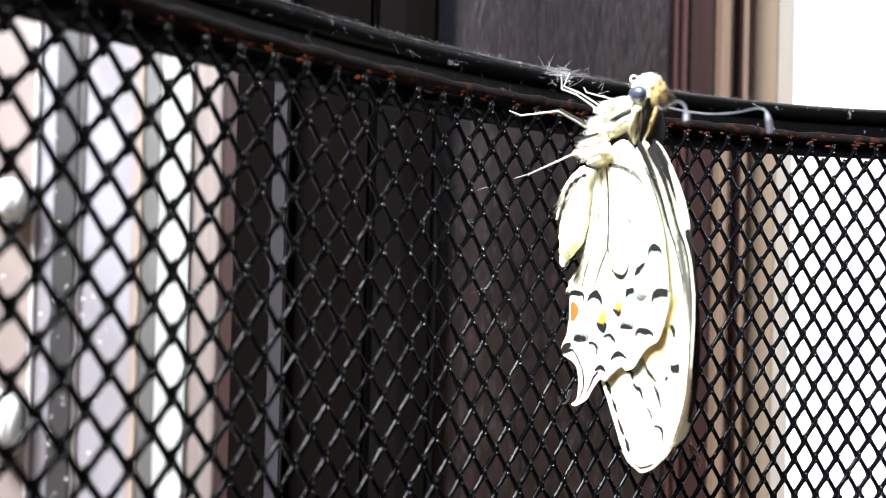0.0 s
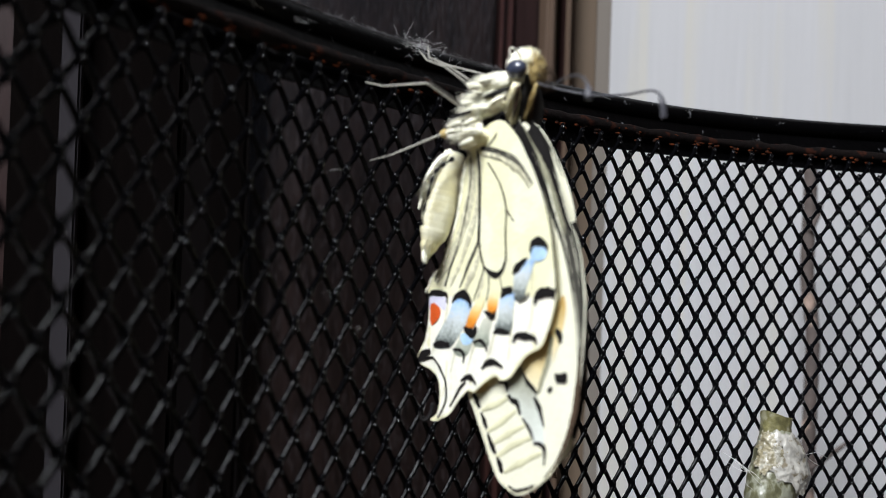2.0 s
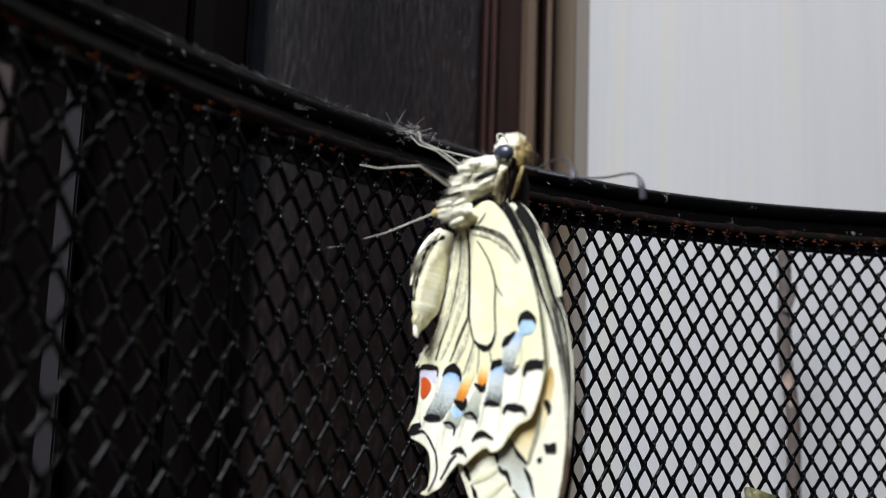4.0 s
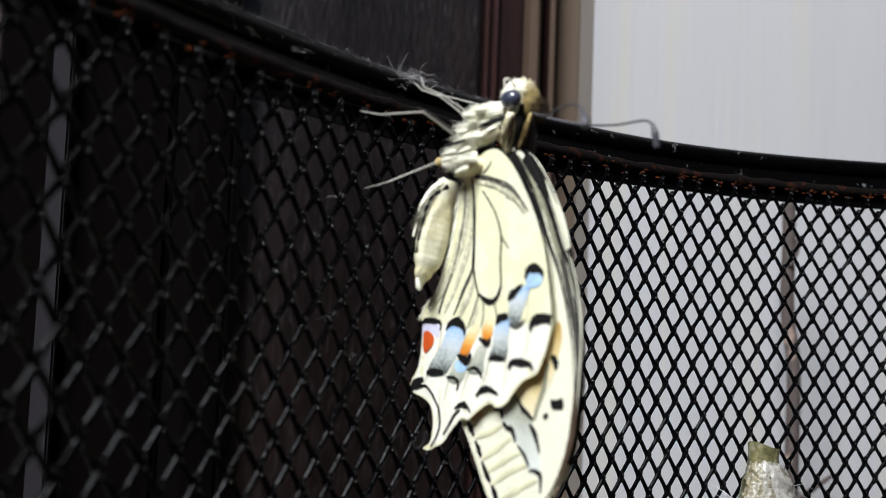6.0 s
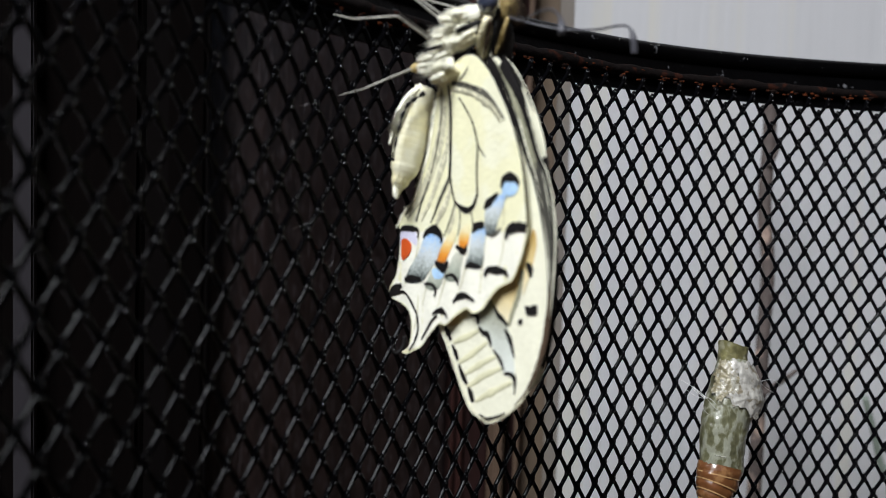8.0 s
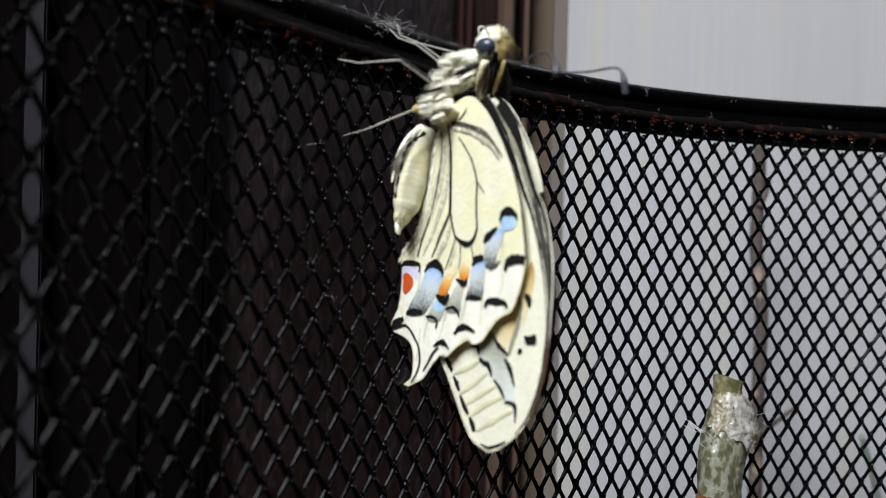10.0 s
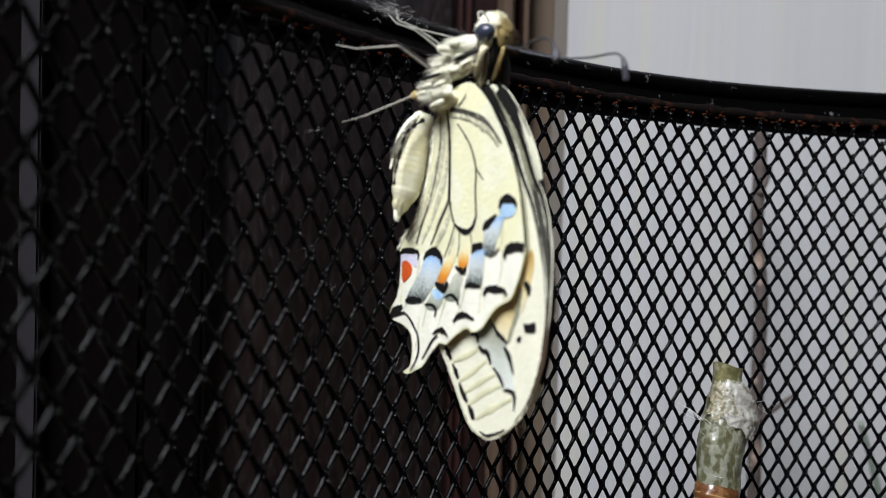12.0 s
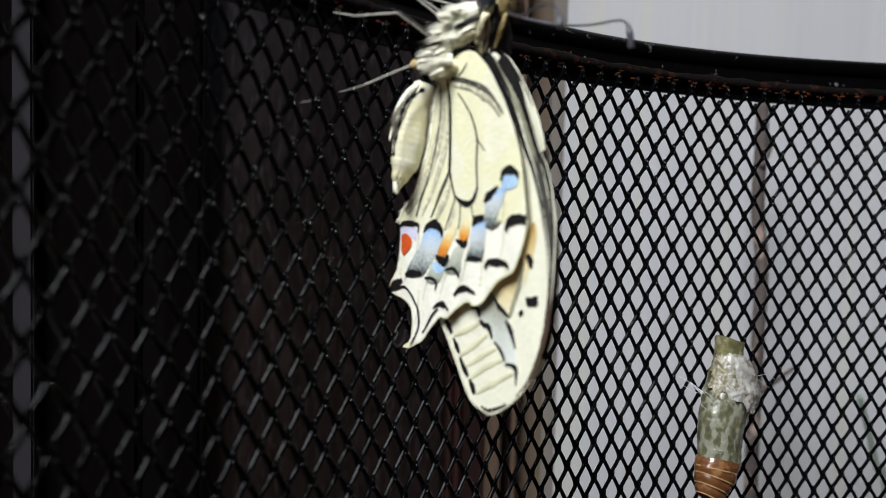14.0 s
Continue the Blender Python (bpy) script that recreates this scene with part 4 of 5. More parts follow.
mark(fore, [(8.6, 1.5), (9.8, 0.0), (11.0, -1.6), (12.6, -3.6), (13.9, -5.4), (14.9, -7.0), (15.9, -9.3), (16.8, -11.3), (17.6, -12.6)], (0.5, 1.3, 1.1), -1.24, OLIVE_SCALES)
mark(fore, [(17.2, -12.0), (18.0, -13.6), (18.7, -15.7), (19.4, -18.1), (20.0, -20.4), (20.4, -22.8), (20.6, -25.2), (20.7, -28.7)], (1.1, 1.15, 0.05), -1.24, DARK_OLIVE)
mark(fore, [(10.0, 1.1), (12.2, -1.5), (13.8, -3.7), (14.9, -5.7), (16.1, -8.0), (17.0, -10.0), (17.8, -11.5), (18.9, -13.2), (19.8, -15.7), (20.3, -18.0), (20.7, -20.4), (20.9, -22.8), (20.9, -25.1), (20.8, -28.7)], (1.2, 0.65, 0.05), -1.20)
mark(fore, [(20.8, -22.0), (20.75, -25.0), (20.5, -28.7), (20.2, -32.0), (19.75, -34.7), (18.6, -38.3), (16.9, -41.2), (15.0, -43.4)], (0.1, 1.0, 0.1), -1.27, BROWN_FUR)
mark(fore, [(-0.8, -35.3), (1.1, -38.8), (3.4, -42.3), (5.6, -45.2), (8, -46.7), (10.1, -46.7)], (0.2, 0.22, 0.2), -1.31, DUST)
mark(fore, [(10.1, -46.7), (13.1, -45.2), (15.9, -42.8), (18.7, -38.5), (19.9, -34.4)], (0.2, 0.3, 0.25), -1.31, DUST)

mark(fore, [(7.4, 2), (9.6, -0.2), (11.4, -2.4), (12.6, -4.3)], (1.2, 0.6, 0.2), -1.18)

# the other pair of wings behind
fore2 = part("forewing", wing_patch([(4.1, 3.3), (7.5, 2.5), (10.6, -0.2), (13.6, -4.8), (15.5, -9), (16.2, -12.1), (17.2, -17), (17.9, -22.9), (18.3, -28.9), (18, -34.2), (17.1, -38.5), (15.3, -41.3), (12.5, -42), (10.9, -32.8), (9.6, -17.1), (6.7, -5)], -4.2), PALE, butterfly, "far forewing with a dark front edge")
mark(fore2, [(15.8, -11.1), (16.4, -14), (17.3, -18.5), (18, -24.4), (18.2, -28.9), (18, -34.2), (17, -38.4)], (1.3, 2.0, 0.8), -4.1)
mark(fore2, [(5, 3.3), (7.6, 1.5), (9.9, -1.1), (11.6, -3.8), (13.2, -7.0)], (1.8, 1.6, 0.2), -4.05)
mark(fore2, [(8.1, 2), (11.2, -1.3), (13.6, -5.2)], (0.3, 0.35, 0.2), -4.1, SMOKE)


# body
def blob(name, centre, axis, side, sizes, mat, parent, label="", rough=0.0, seg=20):
    """A rounded body: centre in mm, its long axis, a side way, and half sizes in mm along axis, side and the third way."""
    x = Vector(axis).normalized()
    y = (Vector(side) - x * Vector(side).dot(x)).normalized()
    z = x.cross(y)
    bm = bmesh.new()
    bmesh.ops.create_uvsphere(bm, u_segments=seg, v_segments=seg, radius=1)
    for v in bm.verts:
        c = v.co * (1 + rough * noise.noise(v.co * 2.5 + Vector(centre)))
        v.co = (Vector(centre) + x * (c.z * sizes[0]) + y * (c.x * sizes[1]) + z * (c.y * sizes[2])) * 0.001
    return part(name, bm, mat, parent, label)


def fur(name, centre, axis, side, sizes, count, length, mat, parent, label="", droop=(0, 0, 0), seed=1):
    """Fine hairs on a rounded body."""
    rnd = random.Random(seed)
    x = Vector(axis).normalized()
    y = (Vector(side) - x * Vector(side).dot(x)).normalized()
    z = x.cross(y)
    bm = bmesh.new()
    for _ in range(count):
        d = Vector((rnd.gauss(0, 1), rnd.gauss(0, 1), rnd.gauss(0, 1))).normalized()
        p = Vector(centre) + x * (d.z * sizes[0]) + y * (d.x * sizes[1]) + z * (d.y * sizes[2])
        o = (x * (d.z / sizes[0]) + y * (d.x / sizes[1]) + z * (d.y / sizes[2])).normalized()
        way = (o + Vector(droop) + Vector((rnd.gauss(0, 0.3), rnd.gauss(0, 0.3), rnd.gauss(0, 0.3)))).normalized()
        n = length * rnd.uniform(0.5, 1.2)
        s = way.orthogonal().normalized()
        s = (s * rnd.uniform(-1, 1) + way.cross(s) * rnd.uniform(-1, 1)).normalized() * 0.055
        u = way.cross(s)
        tip = bm.verts.new((p + way * n + Vector(droop) * n * 0.3) * 0.001)
        base = [bm.verts.new((p + q) * 0.001) for q in (s, -0.5 * s + 0.87 * u, -0.5 * s - 0.87 * u)]
        for k in range(3):
            bm.faces.new((base[k], base[(k + 1) % 3], tip))
    return part(name, bm, mat, parent, label)


def limb(name, pts, radius, mat, parent, label="", sides=7, steps=6):
    bm = bmesh.new()
    line = spline(mm(pts), steps)
    tube(bm, line, (lambda t: (radius[0] + (radius[1] - radius[0]) * t) * 0.001), sides)
    return part(name, bm, mat, parent, label)


SIDE = tuple(W_N)
HEAD = (30.8, 125, 326.6)
EYE_AT = (28.9, 122, 325.5)
head = blob("head", HEAD, (0.1, 0, 1), SIDE, (2.4, 1.9, 2.3), FUR, butterfly, "pale furry head", 0.15)
blob("eye", EYE_AT, SIDE, (0, 0, 1), (1.2, 1.3, 1.75), EYE, head, "round glossy dark eye")
fur("hair", HEAD, (0.1, 0, 1), SIDE, (2.3, 1.6, 2.2), 1100, 0.7, FUR, head, "pale hairs", seed=3)
blob("crown", (32.3, 123.6, 326.0), (-0.12, 0, 1), SIDE, (2.1, 1.5, 1.2), GOLD_FUR, head, "golden crown of the head", 0.2)
fur("hair", (32.2, 123.5, 326.0), (-0.12, 0, 1), SIDE, (2.1, 1.5, 1.3), 900, 0.55, GOLD_FUR, head, "golden hairs", seed=4)
fur("hair", (31.2, 123.4, 327.7), (0, 0, 1), SIDE, (1.0, 1.4, 1.3), 300, 0.6, PALE_GOLD, head, "yellowish hairs", seed=44)
fur("hair", (33.5, 122.6, 324.8), (-0.3, 0, 1), SIDE, (1.6, 1.2, 0.7), 500, 0.7, BROWN_FUR, head, "brown hairs of the nape", (0, 0, -0.5), 45)
limb("palp", [(29.7, 122.4, 327.2), (28.9, 121.9, 327.9), (28.2, 121.6, 328.2), (27.7, 121.5, 327.9), (27.8, 121.5, 327.3), (28.3, 121.6, 327.0)], (0.16, 0.08), FUR, head, "curled white palp", 6, 5)

def tuft(base, tip, width, count, mat, parent, label="", seed=1, core=True):
    """A pointed lock of hair from one place to another, in mm."""
    rnd = random.Random(seed)
    p, q = Vector(base), Vector(tip)
    way = q - p
    u = way.normalized()
    s = u.orthogonal().normalized()
    d = u.cross(s)
    bm = bmesh.new()
    if core:
        line = [(p + way * (k / 10)) * 0.001 for k in range(11)]
        tube(bm, line, lambda t: 0.001 * width * (0.10 + 0.66 * math.sin(math.pi * (0.25 + 0.73 * t)) ** 0.9), 12)
    for _ in range(count):
        f = rnd.uniform(0.0, 0.72)
        a = rnd.uniform(0, 2 * math.pi)
        r = width * (0.1 + 0.75 * math.sin(math.pi * (0.25 + 0.73 * f))) * rnd.uniform(0.55, 1.0)
        o = p + way * f + (s * math.cos(a) + d * math.sin(a)) * r
        n = way.length * rnd.uniform(0.15, 0.42)
        t = o + (u + (s * math.cos(a) + d * math.sin(a)) * rnd.uniform(-0.04, 0.22) + Vector((0, 0, rnd.gauss(0, 0.08)))) * n
        w = rnd.uniform(0.03, 0.075)
        base_ring = [bm.verts.new((o + (s * math.cos(k * 2.094) + d * math.sin(k * 2.094)) * w) * 0.001) for k in range(3)]
        end = bm.verts.new(t * 0.001)
        for k in range(3):
            bm.faces.new((base_ring[k], base_ring[(k + 1) % 3], end))
    return part("tuft" if core else "hair", bm, mat, parent, label)


# thorax: pale tufts on the near side, black and gold on the back
back_at = (32.2, 125, 322.2)
thorax = blob("thorax", back_at, (-0.16, 0, 1), SIDE, (4.6, 1.5, 1.7), DARK_FUR, butterfly, "black and golden furry back", 0.12)
fur("hair", back_at, (-0.16, 0, 1), SIDE, (4.4, 1.4, 1.6), 500, 0.7, DARK_FUR, thorax, "dark hairs", (0, 0, -0.6), 7)
tuft((29.0, 122, 323.7), (28.9, 123.5, 318.1), 0.9, 260, PALE_GOLD, thorax, "golden patch", 31)
tuft((32.0, 122.2, 323.9), (30.4, 122.6, 318.9), 0.4, 140, GOLD_FUR, thorax, "golden streak", 36)
tuft((28.4, 121.2, 323.1), (28, 123, 319.4), 0.6, 200, PALE_GOLD, thorax, "pale streak", 32)
tuft((29.2, 121.5, 323.2), (28.8, 122.5, 318.6), 0.3, 60, BROWN_FUR, thorax, "brown streak", 33)
tuft((30.6, 122.2, 325.0), (30.1, 122.8, 318.8), 0.55, 160, DARK_FUR, thorax, "black streak", 34)
tuft((32.4, 123.4, 323.7), (31.7, 124, 318.9), 0.45, 160, BROWN_FUR, thorax, "brown streak", 35)
# core coloured dark, for the shade between the white tufts
chest = blob("chest", (27.3, 130, 320.9), (0.45, 0, 1), SIDE, (4.6, 1.6, 2.4), DARK_FUR, butterfly, "furry chest in white tufts", 0.2)
for k, (p, q, w, m) in enumerate((
        ((29.3, 124.5, 324.6), (23.8, 127.5, 323.7), 1.5, FUR), ((29.6, 124.5, 324.3), (26.4, 127, 323.4), 1.3, FUR),
        ((28.7, 125, 322.9), (22.5, 127.5, 321.5), 0.95, FUR), ((28.4, 125, 321.6), (21.9, 127.5, 319.2), 1.35, FUR),
        ((28.2, 124, 321.5), (25.9, 125, 320.1), 0.7, PALE_GOLD), ((25.5, 126, 319.6), (21.1, 128.5, 318.2), 0.9, FUR),
        ((25.8, 126, 317.8), (21.3, 128.5, 316.7), 1.4, FUR), ((26.6, 126, 317.2), (23.2, 128, 315.3), 1.3, PALE_GOLD))):
    tuft(p, q, w * 1.15, 520, m, chest, "", 50 + k)
# short wavy locks between the large ones; dark locks paint the shaded gaps
rnd = random.Random(77)
for k, (x, z) in enumerate(((23.4, 323.2), (25.0, 324.2), (26.8, 324.0), (22.6, 321.0), (24.9, 320.6), (27.0, 320.8), (21.2, 318.0), (23.0, 318.5), (20.9, 316.9), (22.8, 315.8), (24.2, 317.2), (25.6, 322.6))):
    base = (x + rnd.uniform(0.9, 1.5), 124.9, z + rnd.uniform(-0.1, 0.5))
    tuft(base, (x - rnd.uniform(0.5, 1.0), 124.5 + rnd.uniform(-0.3, 0.3), z - rnd.uniform(-0.3, 0.8)), rnd.uniform(0.38, 0.6), 170, FUR, chest, "", 150 + k)
tuft((28.5, 122.9, 323.2), (25.0, 123.8, 321.6), 0.42, 120, DARK_FUR, chest, "dark lock painted in for a shaded gap between the tufts", 171)
tuft((23.6, 125.0, 319.9), (20.9, 126.2, 318.9), 0.28, 80, DARK_FUR, chest, "dark lock painted in for a shaded gap between the tufts", 172)

# abdomen with rings
bm = bmesh.new()
line = spline(mm([(23.8, 133.5, 315.2), (23.1, 133.5, 312.6), (22.4, 133.5, 309.9), (21.8, 133.5, 307.1), (21.2, 133.5, 303.8), (20.5, 133.5, 301.6), (20, 133.5, 300.1), (19.6, 133.5, 299.2)]), 24)
girth = (1.5, 2.1, 2.45, 2.5, 2.15, 1.35, 0.65, 0.2)


def abdomen_girth(t):
    k = min(t * 7, 6.999)
    i = int(k)
    f = (k - i) ** 2 * (3 - 2 * (k - i))
    ring = 1 - 0.016 * math.exp(-((t * 24) % 1 - 0.5) ** 2 / 0.012)
    return 0.001 * (girth[i] + (girth[i + 1] - girth[i]) * f) * ring


tube(bm, line, abdomen_girth, 24)
abdomen = part("abdomen", bm, RINGED, butterfly, "cream ringed abdomen with a black side line")
bm = bmesh.new()
tube(bm, spline(mm([(22.7, 129.8, 314), (21.4, 129.8, 313.1), (20.4, 129.8, 312.3), (19.7, 129.8, 310.9), (19.2, 129.8, 308.9), (18.7, 129.8, 306.7), (18.4, 129.8, 304.2)]), 6), lambda t: 0.00026 * (1 + 0.5 * math.sin(t * 40)) * (1.1 - 0.5 * t), 6)
part("side_stripe", bm, INK, abdomen, "broken black line")
bm = bmesh.new()
tube(bm, spline(mm([(23.3, 133, 315.1), (21.4, 133, 313.7), (19.9, 133, 311.5), (19.1, 133, 309), (18.6, 133, 306.7)]), 6), lambda t: 0.0008 * (1 - 0.85 * t), 8)
part("flank", bm, FUR, abdomen, "white flank")
tuft((22.6, 132.5, 315), (18.6, 132.5, 308.1), 0.8, 700, FUR, abdomen, "white flank hairs", 41, False)
blob("tip", (19.6, 132.6, 299.9), (-0.15, 0, 1), SIDE, (1.0, 0.42, 0.42), FUR, abdomen, "white tip of the abdomen", 0.2, 12)
tuft((20.2, 132, 302.6), (19.5, 133, 299), 0.7, 120, FUR, abdomen, "hairy tip", 42, False)

# legs
fore_foot = (20.7, 145.6, 333)
mid_foot = (10.7, 136.7, 325.2)
hind_foot = (11.8, 136.7, 313.7)


def leg(pts, radius, label, mat=LEG):
    """A jointed leg: straight lengths with small knees."""
    bm = bmesh.new()
    n = len(pts) - 1
    for i, (p, q) in enumerate(zip(mm(pts), mm(pts[1:]))):
        r0, r1 = [(radius[0] + (radius[1] - radius[0]) * k / n) * 0.001 for k in (i, i + 1)]
        tube(bm, [p, p.lerp(q, 0.06), p.lerp(q, 0.5), p.lerp(q, 0.94), q], lambda t: (r0 + (r1 - r0) * t) * (1.12 if 0.2 < t < 0.6 else 1.0), 7)
        bmesh.ops.create_icosphere(bm, subdivisions=1, radius=r1 * 1.15, matrix=Matrix.Translation(q))
    part("leg", bm, mat, butterfly, label)


leg([(25, 128, 323.5), (20.7, 129, 326.7), (18.8, 132, 328.1), fore_foot], (0.17, 0.075), "pale foreleg hooked on the rim")
leg([(25.7, 128.5, 324.1), (21.4, 129.5, 327), (19.2, 132.5, 328.7), (22.3, 146.8, 334.4)], (0.15, 0.075), "pale foreleg hooked on the rim")
leg([(28.8, 127, 325.1), (25.9, 129, 326.2), (23.2, 134, 328.1), (25.2, 148.5, 332.1)], (0.15, 0.07), "pale foreleg hooked on the rim")
leg([(22.6, 127, 320.8), (17.3, 125, 323.2), (11.8, 127, 322.7), mid_foot], (0.18, 0.08), "pale middle leg with a dark upper side")
leg([(22.9, 127.5, 321.3), (17.7, 125.5, 323.6)], (0.18, 0.1), "dark upper side of the middle leg", LEG_DARK)
leg([(21.2, 129, 317.4), (17.2, 129, 315.5), (13.8, 130, 313.9), hind_foot], (0.18, 0.06), "pale hind leg on the mesh")
blob("leg_joint", (21.4, 129, 317.3), (1, 0, 0.2), SIDE, (1.1, 0.7, 0.7), GOLD_FUR, butterfly, "yellowish joint of the hind leg", 0.3, 10)

limb("tail_tip", [(21.4, 132, 278.9), (21.3, 132, 277.7), (20.8, 132, 276.8), (20.1, 132, 276.5), (19.6, 132, 277.1), (19.6, 132, 277.7)], (0.35, 0.18), INK, butterfly, "dark curled tail tip of the far hindwing")


# antennae with hooked clubs
def antenna(pts, label):
    bm = bmesh.new()
    line = spline(mm(pts), 8)
    tube(bm, line, lambda t: 0.00016 + (0.00032 * min(1, (t - 0.72) / 0.15) if t > 0.72 else 0), 8)
    part("antenna", bm, ANTENNA, butterfly, label)


antenna([(32.7, 123, 324), (34.9, 120, 322.8), (37.9, 117, 321.8), (40.8, 114, 321.5), (42.7, 111, 321.6), (43.5, 110, 321.2), (43.8, 109.5, 319.9), (44.1, 109.5, 318)], "dark antenna with a hooked club")
antenna([(31.3, 120, 323.4), (30.7, 114, 321.7), (30.3, 109, 321.5), (30.2, 105, 321.1), (30.4, 103, 320.2), (30.4, 102, 318.9), (30.3, 101.5, 317.8)], "dark antenna with a hooked club")

# ---- empty chrysalis on the mesh ----
PUPA_TOP = Vector((100.6, 161, 270.6)) * 0.001
PUPA_END = Vector((92.9, 156, 238.8)) * 0.001
pupa = tagged(new("chrysalis"), "empty green-brown chrysalis shell fixed to the mesh by silk", "chrysalis")


def shell(t0, t1, radii, rings, seed, squash=0.75, arc=(0.0, 2.0), lift=0.0, notch=0.0, slant=0.0):
    """A stretch of the hollow shell between two fractions of its length."""
    bm = bmesh.new()
    ax = (PUPA_END - PUPA_TOP)
    u = ax.normalized()
    s = Vector((1, 0.25, 0))
    s = (s - u * s.dot(u)).normalized()
    d = u.cross(s)
    rows = []
    for i in range(rings + 1):
        row = []
        for j in range(57):
            g = j / 56
            f = i / rings
            if lift > 0.2:
                # a torn scrap: ragged upper and lower edges
                low = 0.47 + 0.62 * min(g, 0.45) - 0.5 * max(0, g - 0.6) + 0.10 * noise.noise(Vector((g * 5, 1, 4))) + 0.05 * noise.noise(Vector((g * 17, 3, 4)))
                top = 0.05 + 0.08 * noise.noise(Vector((g * 9, 2, 0)))
                f = top + (low - top) * f
            t = t0 + (t1 - t0) * f
            k = f * (len(radii) - 1)
            lo = min(int(k), len(radii) - 2)
            r, sh = [radii[lo][q] + (radii[lo + 1][q] - radii[lo][q]) * (k - lo) for q in (0, 1)]
            c = PUPA_TOP + ax * t + s * (sh * 0.001)
            a = math.pi * (arc[0] + (arc[1] - arc[0]) * g)
            if lift and j in (0, 56):
                a += 0.5 * noise.noise(Vector((t * 40, seed, j)))
            p = Vector((math.cos(a) * 2, math.sin(a) * 2, t * 14 + seed))
            w = (r + lift) * 0.001 * (1 + 0.05 * noise.noise(p) + 0.025 * noise.noise(p * 3) + 0.008 * noise.noise(p * 8))
            if lift > 0.2:
                crease = Vector((p.x * 1.3 + p.z, p.y * 1.3, p.z * 1.6 - p.x))
                w *= 1 + 0.05 * abs(noise.noise(crease)) + 0.022 * abs(noise.noise(crease * 2.7)) + 0.012 * abs(noise.noise(p * 9)) + 0.03 * max(0, i / rings - 0.85) * 6 * abs(noise.noise(Vector((g * 8, 7, 0))))
            edge_shift = u * (0.001 * (notch * (1 - f) * math.cos(2 * a) + slant * math.cos(a)))
            row.append(bm.verts.new(c + edge_shift + s * (w * math.cos(a)) + d * (w * squash * math.sin(a))))
        rows.append(row)
    for p, q in zip(rows, rows[1:]):
        for j in range(56):
            bm.faces.new((p[j], p[j + 1], q[j + 1], q[j]))
    bmesh.ops.remove_doubles(bm, verts=bm.verts[:], dist=1e-6)
    bmesh.ops.recalc_face_normals(bm, faces=bm.faces[:])
    return bm


part("collar", shell(0.0, 0.12, ((3.55, 0.0), (3.4, 0.3), (3.6, 0.9)), 10, 1, notch=-0.25), PUPA_OLIVE, pupa, "open green collar of the shell")
body = part("body", shell(0.09, 0.77, ((3.7, 0.9), (5.1, 2.1), (6.3, 2.9), (6.1, 2.1), (5.55, 1.2), (5.35, 1.1), (5.15, 1.5), (5.1, 2.1)), 70, 2), PUPA_GREEN, pupa, "translucent wrinkled green shell")
part("crust", shell(0.10, 0.46, ((3.9, 1.0), (5.4, 2.3), (6.35, 2.9), (6.15, 2.1), (5.7, 1.4)), 60, 2, arc=(0.70, 1.04), lift=0.21), PUPA_CRUST, body, "mottled olive-brown crust of the shell")
part("flake", shell(0.08, 0.55, ((3.7, 0.9), (5.4, 2.4), (6.4, 2.9), (6.1, 2.3), (5.6, 1.4)), 60, 2, arc=(0.02, 0.80), lift=0.32), PUPA_PALE, body, "pale silvery wrinkled flaking skin")
_u = (PUPA_END - PUPA_TOP).normalized()
for along, a0, a1, drop in ((0.50, 0.80, 0.60, 1.0), (0.60, 0.78, 0.62, 0.6), (0.67, 0.74, 0.60, 0.3), (0.44, 0.62, 0.50, 0.7)):
    c = PUPA_TOP + (PUPA_END - PUPA_TOP) * along + Vector((0.0012, 0.0003, 0))
    pts = []
    for k in range(6):
        a = math.pi * (a0 + (a1 - a0) * k / 5)
        pts.append(tuple((c + Vector((0.0054 * math.cos(a), -0.00405 * math.sin(a), 0)) + _u * (0.001 * drop * k / 5)) * 1000))
    limb("streak", pts, (0.05, 0.09), PUPA_PALE, body, "", 5, 4)
for k in range(4):
    a = 0.755 + 0.06 * k
    part("segment", shell(a, a + 0.066, ((5.2 - 0.15 * k - 0.13 * k * k, 1.9 - 0.4 * k), (5.3 - 0.15 * k - 0.13 * k * k, 1.8 - 0.4 * k), (5.0 - 0.3 * k - 0.13 * k * k, 1.6 - 0.4 * k)), 6, 5 + k, slant=0.9 if k else 0.2), PUPA_BROWN, pupa, "amber-brown tail segment")
    part("ring", shell(a + 0.058, a + 0.066, ((5.15 - 0.3 * k - 0.13 * k * k, 1.65 - 0.4 * k), (5.1 - 0.3 * k - 0.13 * k * k, 1.6 - 0.4 * k)), 2, 5 + k, lift=0.03, slant=0.9 if k else 0.2), PUPA_GOLD, pupa, "golden ring of the tail")
random.seed(9)
bm = bmesh.new()
for a, b in (((93.4, 159, 259.8), (94.8, 169.2, 260.3)), ((94.1, 159, 259), (97.5, 169.6, 259.3)), ((90.6, 156, 261.2), (93.7, 156, 258.5)), ((106, 159, 262.9), (121, 171.6, 257))):
    for _ in range(3):
        p, q = Vector(a) * 0.001, Vector(b) * 0.001
        j = Vector((random.gauss(0, 1), random.gauss(0, 1), random.gauss(0, 1))) * 0.0008
        tube(bm, spline([p, p.lerp(q, 0.5) + j, q + j], 4), 0.00004, 4)
part("silk", bm, SILK, pupa, "white silk threads")

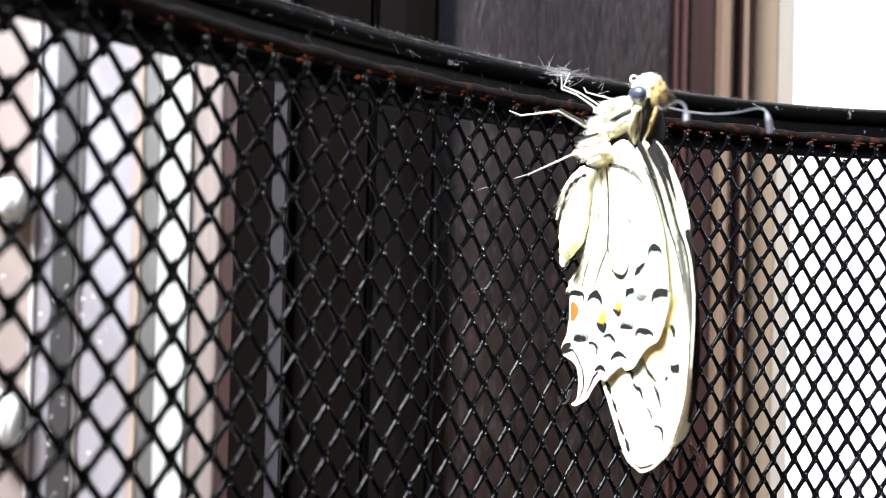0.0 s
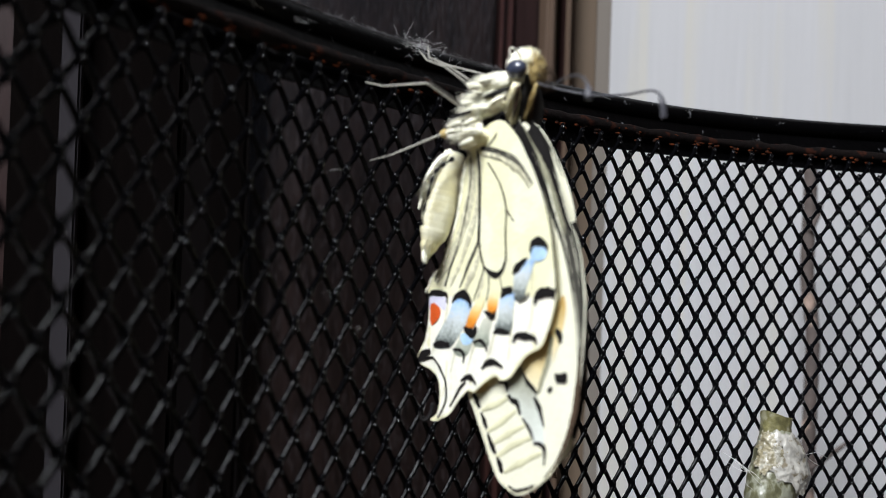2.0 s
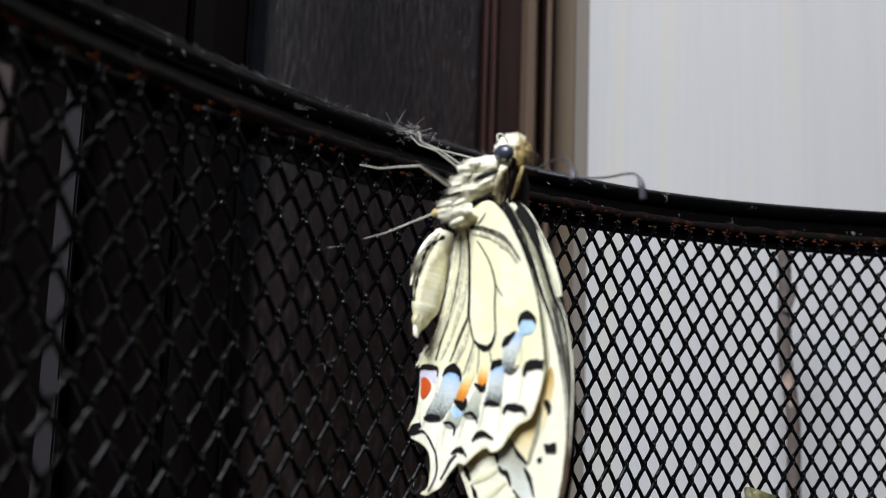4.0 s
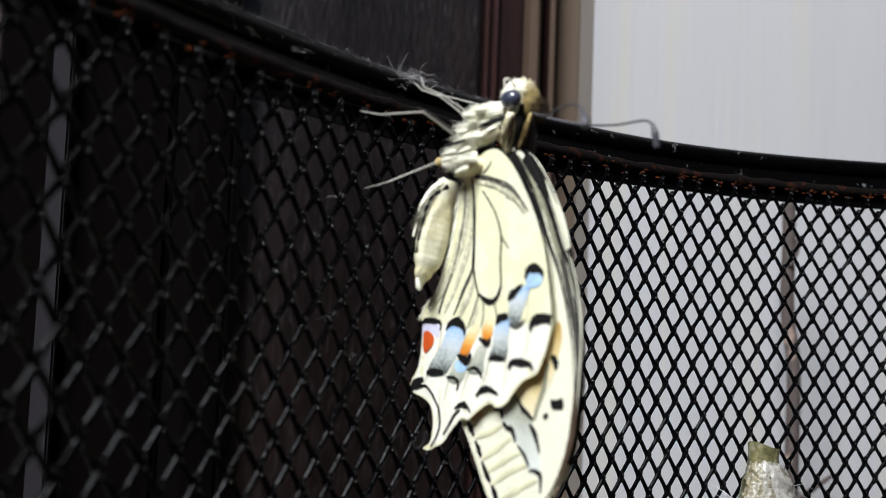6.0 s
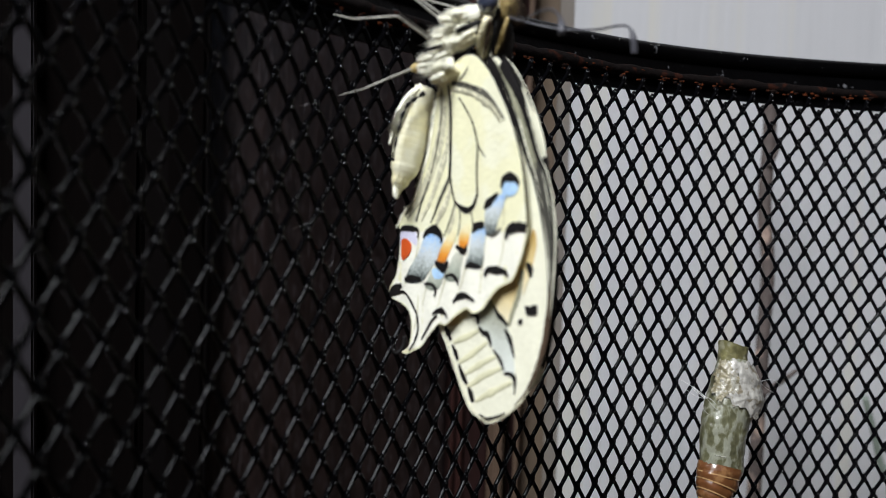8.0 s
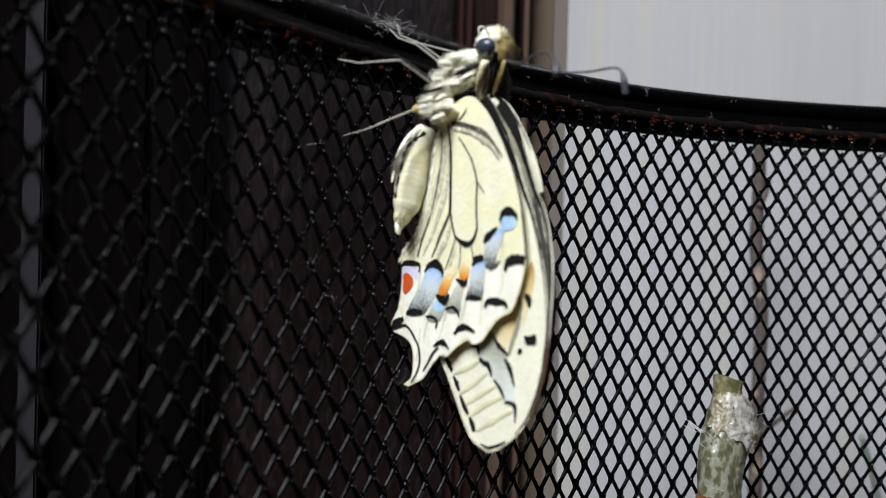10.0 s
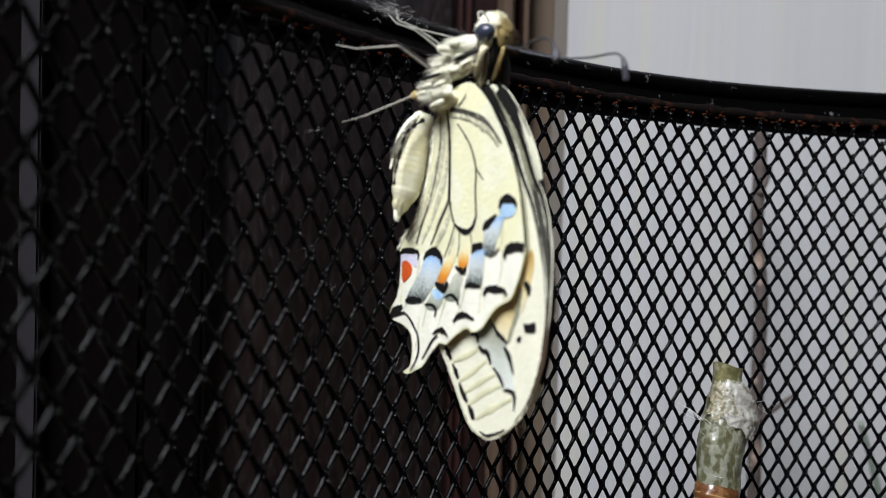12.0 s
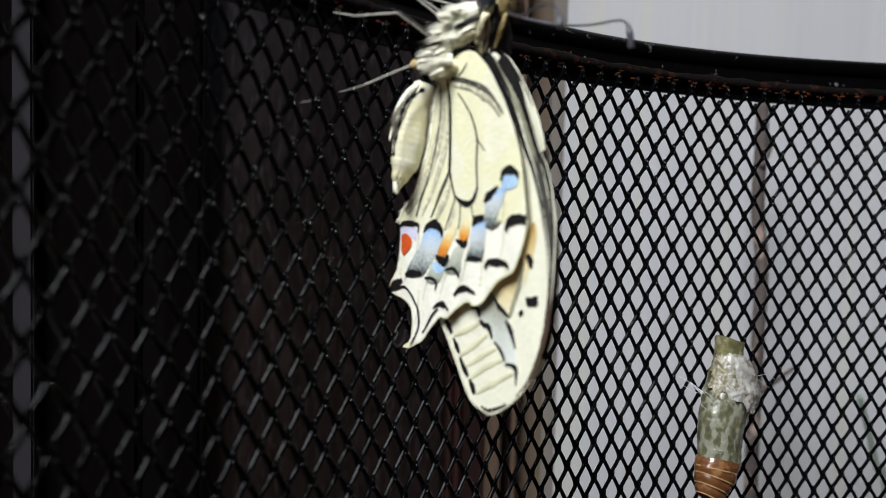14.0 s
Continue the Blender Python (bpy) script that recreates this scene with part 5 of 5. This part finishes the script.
# ---- dry scrap caught on the mesh ----
scrap = tagged(new("leaf_scrap"), "small curled brown dry leaf scrap caught on the mesh", "leaf")
bm = bmesh.new()
grid = []
for i in range(9):
    row = []
    for j in range(5):
        f, g = i / 8, j / 4 - 0.5
        row.append(bm.verts.new(Vector((0.0480 + 0.0022 * f + 0.0013 * g * math.sin(math.pi * (0.2 + 0.7 * f)), 0.1545 + 0.0008 * math.cos(5 * g + 2 * f), 0.2655 - 0.0042 * f + 0.0004 * g))))
    grid.append(row)
for p, q in zip(grid, grid[1:]):
    for j in range(4):
        bm.faces.new((p[j], p[j + 1], q[j + 1], q[j]))
bmesh.ops.solidify(bm, geom=bm.faces[:], thickness=0.00012)
part("blade", bm, SCRAP, scrap)
limb("stalk", [(48.1, 154.8, 266.9), (48.3, 154.6, 266.0), (48.2, 154.5, 265.3)], (0.12, 0.18), SCRAP, scrap)

# ---- plants behind the basket ----
def twig(name, pts, radius, mat, label, branches=()):
    ob = tagged(new(name), label, "twig")
    limb("stem", pts, radius, mat, ob, sides=10, steps=6)
    for b, r in branches:
        limb("side_shoot", b, r, mat, ob, sides=7, steps=5)
    return ob


stem_pts = [(203.1, 280, 340.6), (203.3, 280, 325.7), (202.9, 280, 299.1), (206, 280, 276.9), (205.7, 280, 250.1), (205.3, 280, 223.3), (205.4, 280, 196.3)]
foot = (stem_pts[-1][0] - 4, stem_pts[-1][1] - 6, 0)
twig("dry_twig", stem_pts + [foot], (2.5, 2.7), TWIG, "dry brown twig standing behind the basket", (([(201.6, 278, 315.6), (205, 278, 321.7), (206.4, 278, 326.6)], (1.6, 0.9)), ([(204.6, 278, 227.1), (212.6, 278, 231.3), (221.9, 278, 236.6)], (1.5, 0.7))))
green_pts = [(257.5, 280, 223.3), (263.2, 280, 208.7), (269.1, 280, 191.4), (275.8, 280, 173.8)]
twig("green_stem", green_pts + [(green_pts[-1][0] + 20, green_pts[-1][1] - 5, 0)], (1.2, 1.6), GREEN_STEM, "pale green plant stem standing behind the basket")
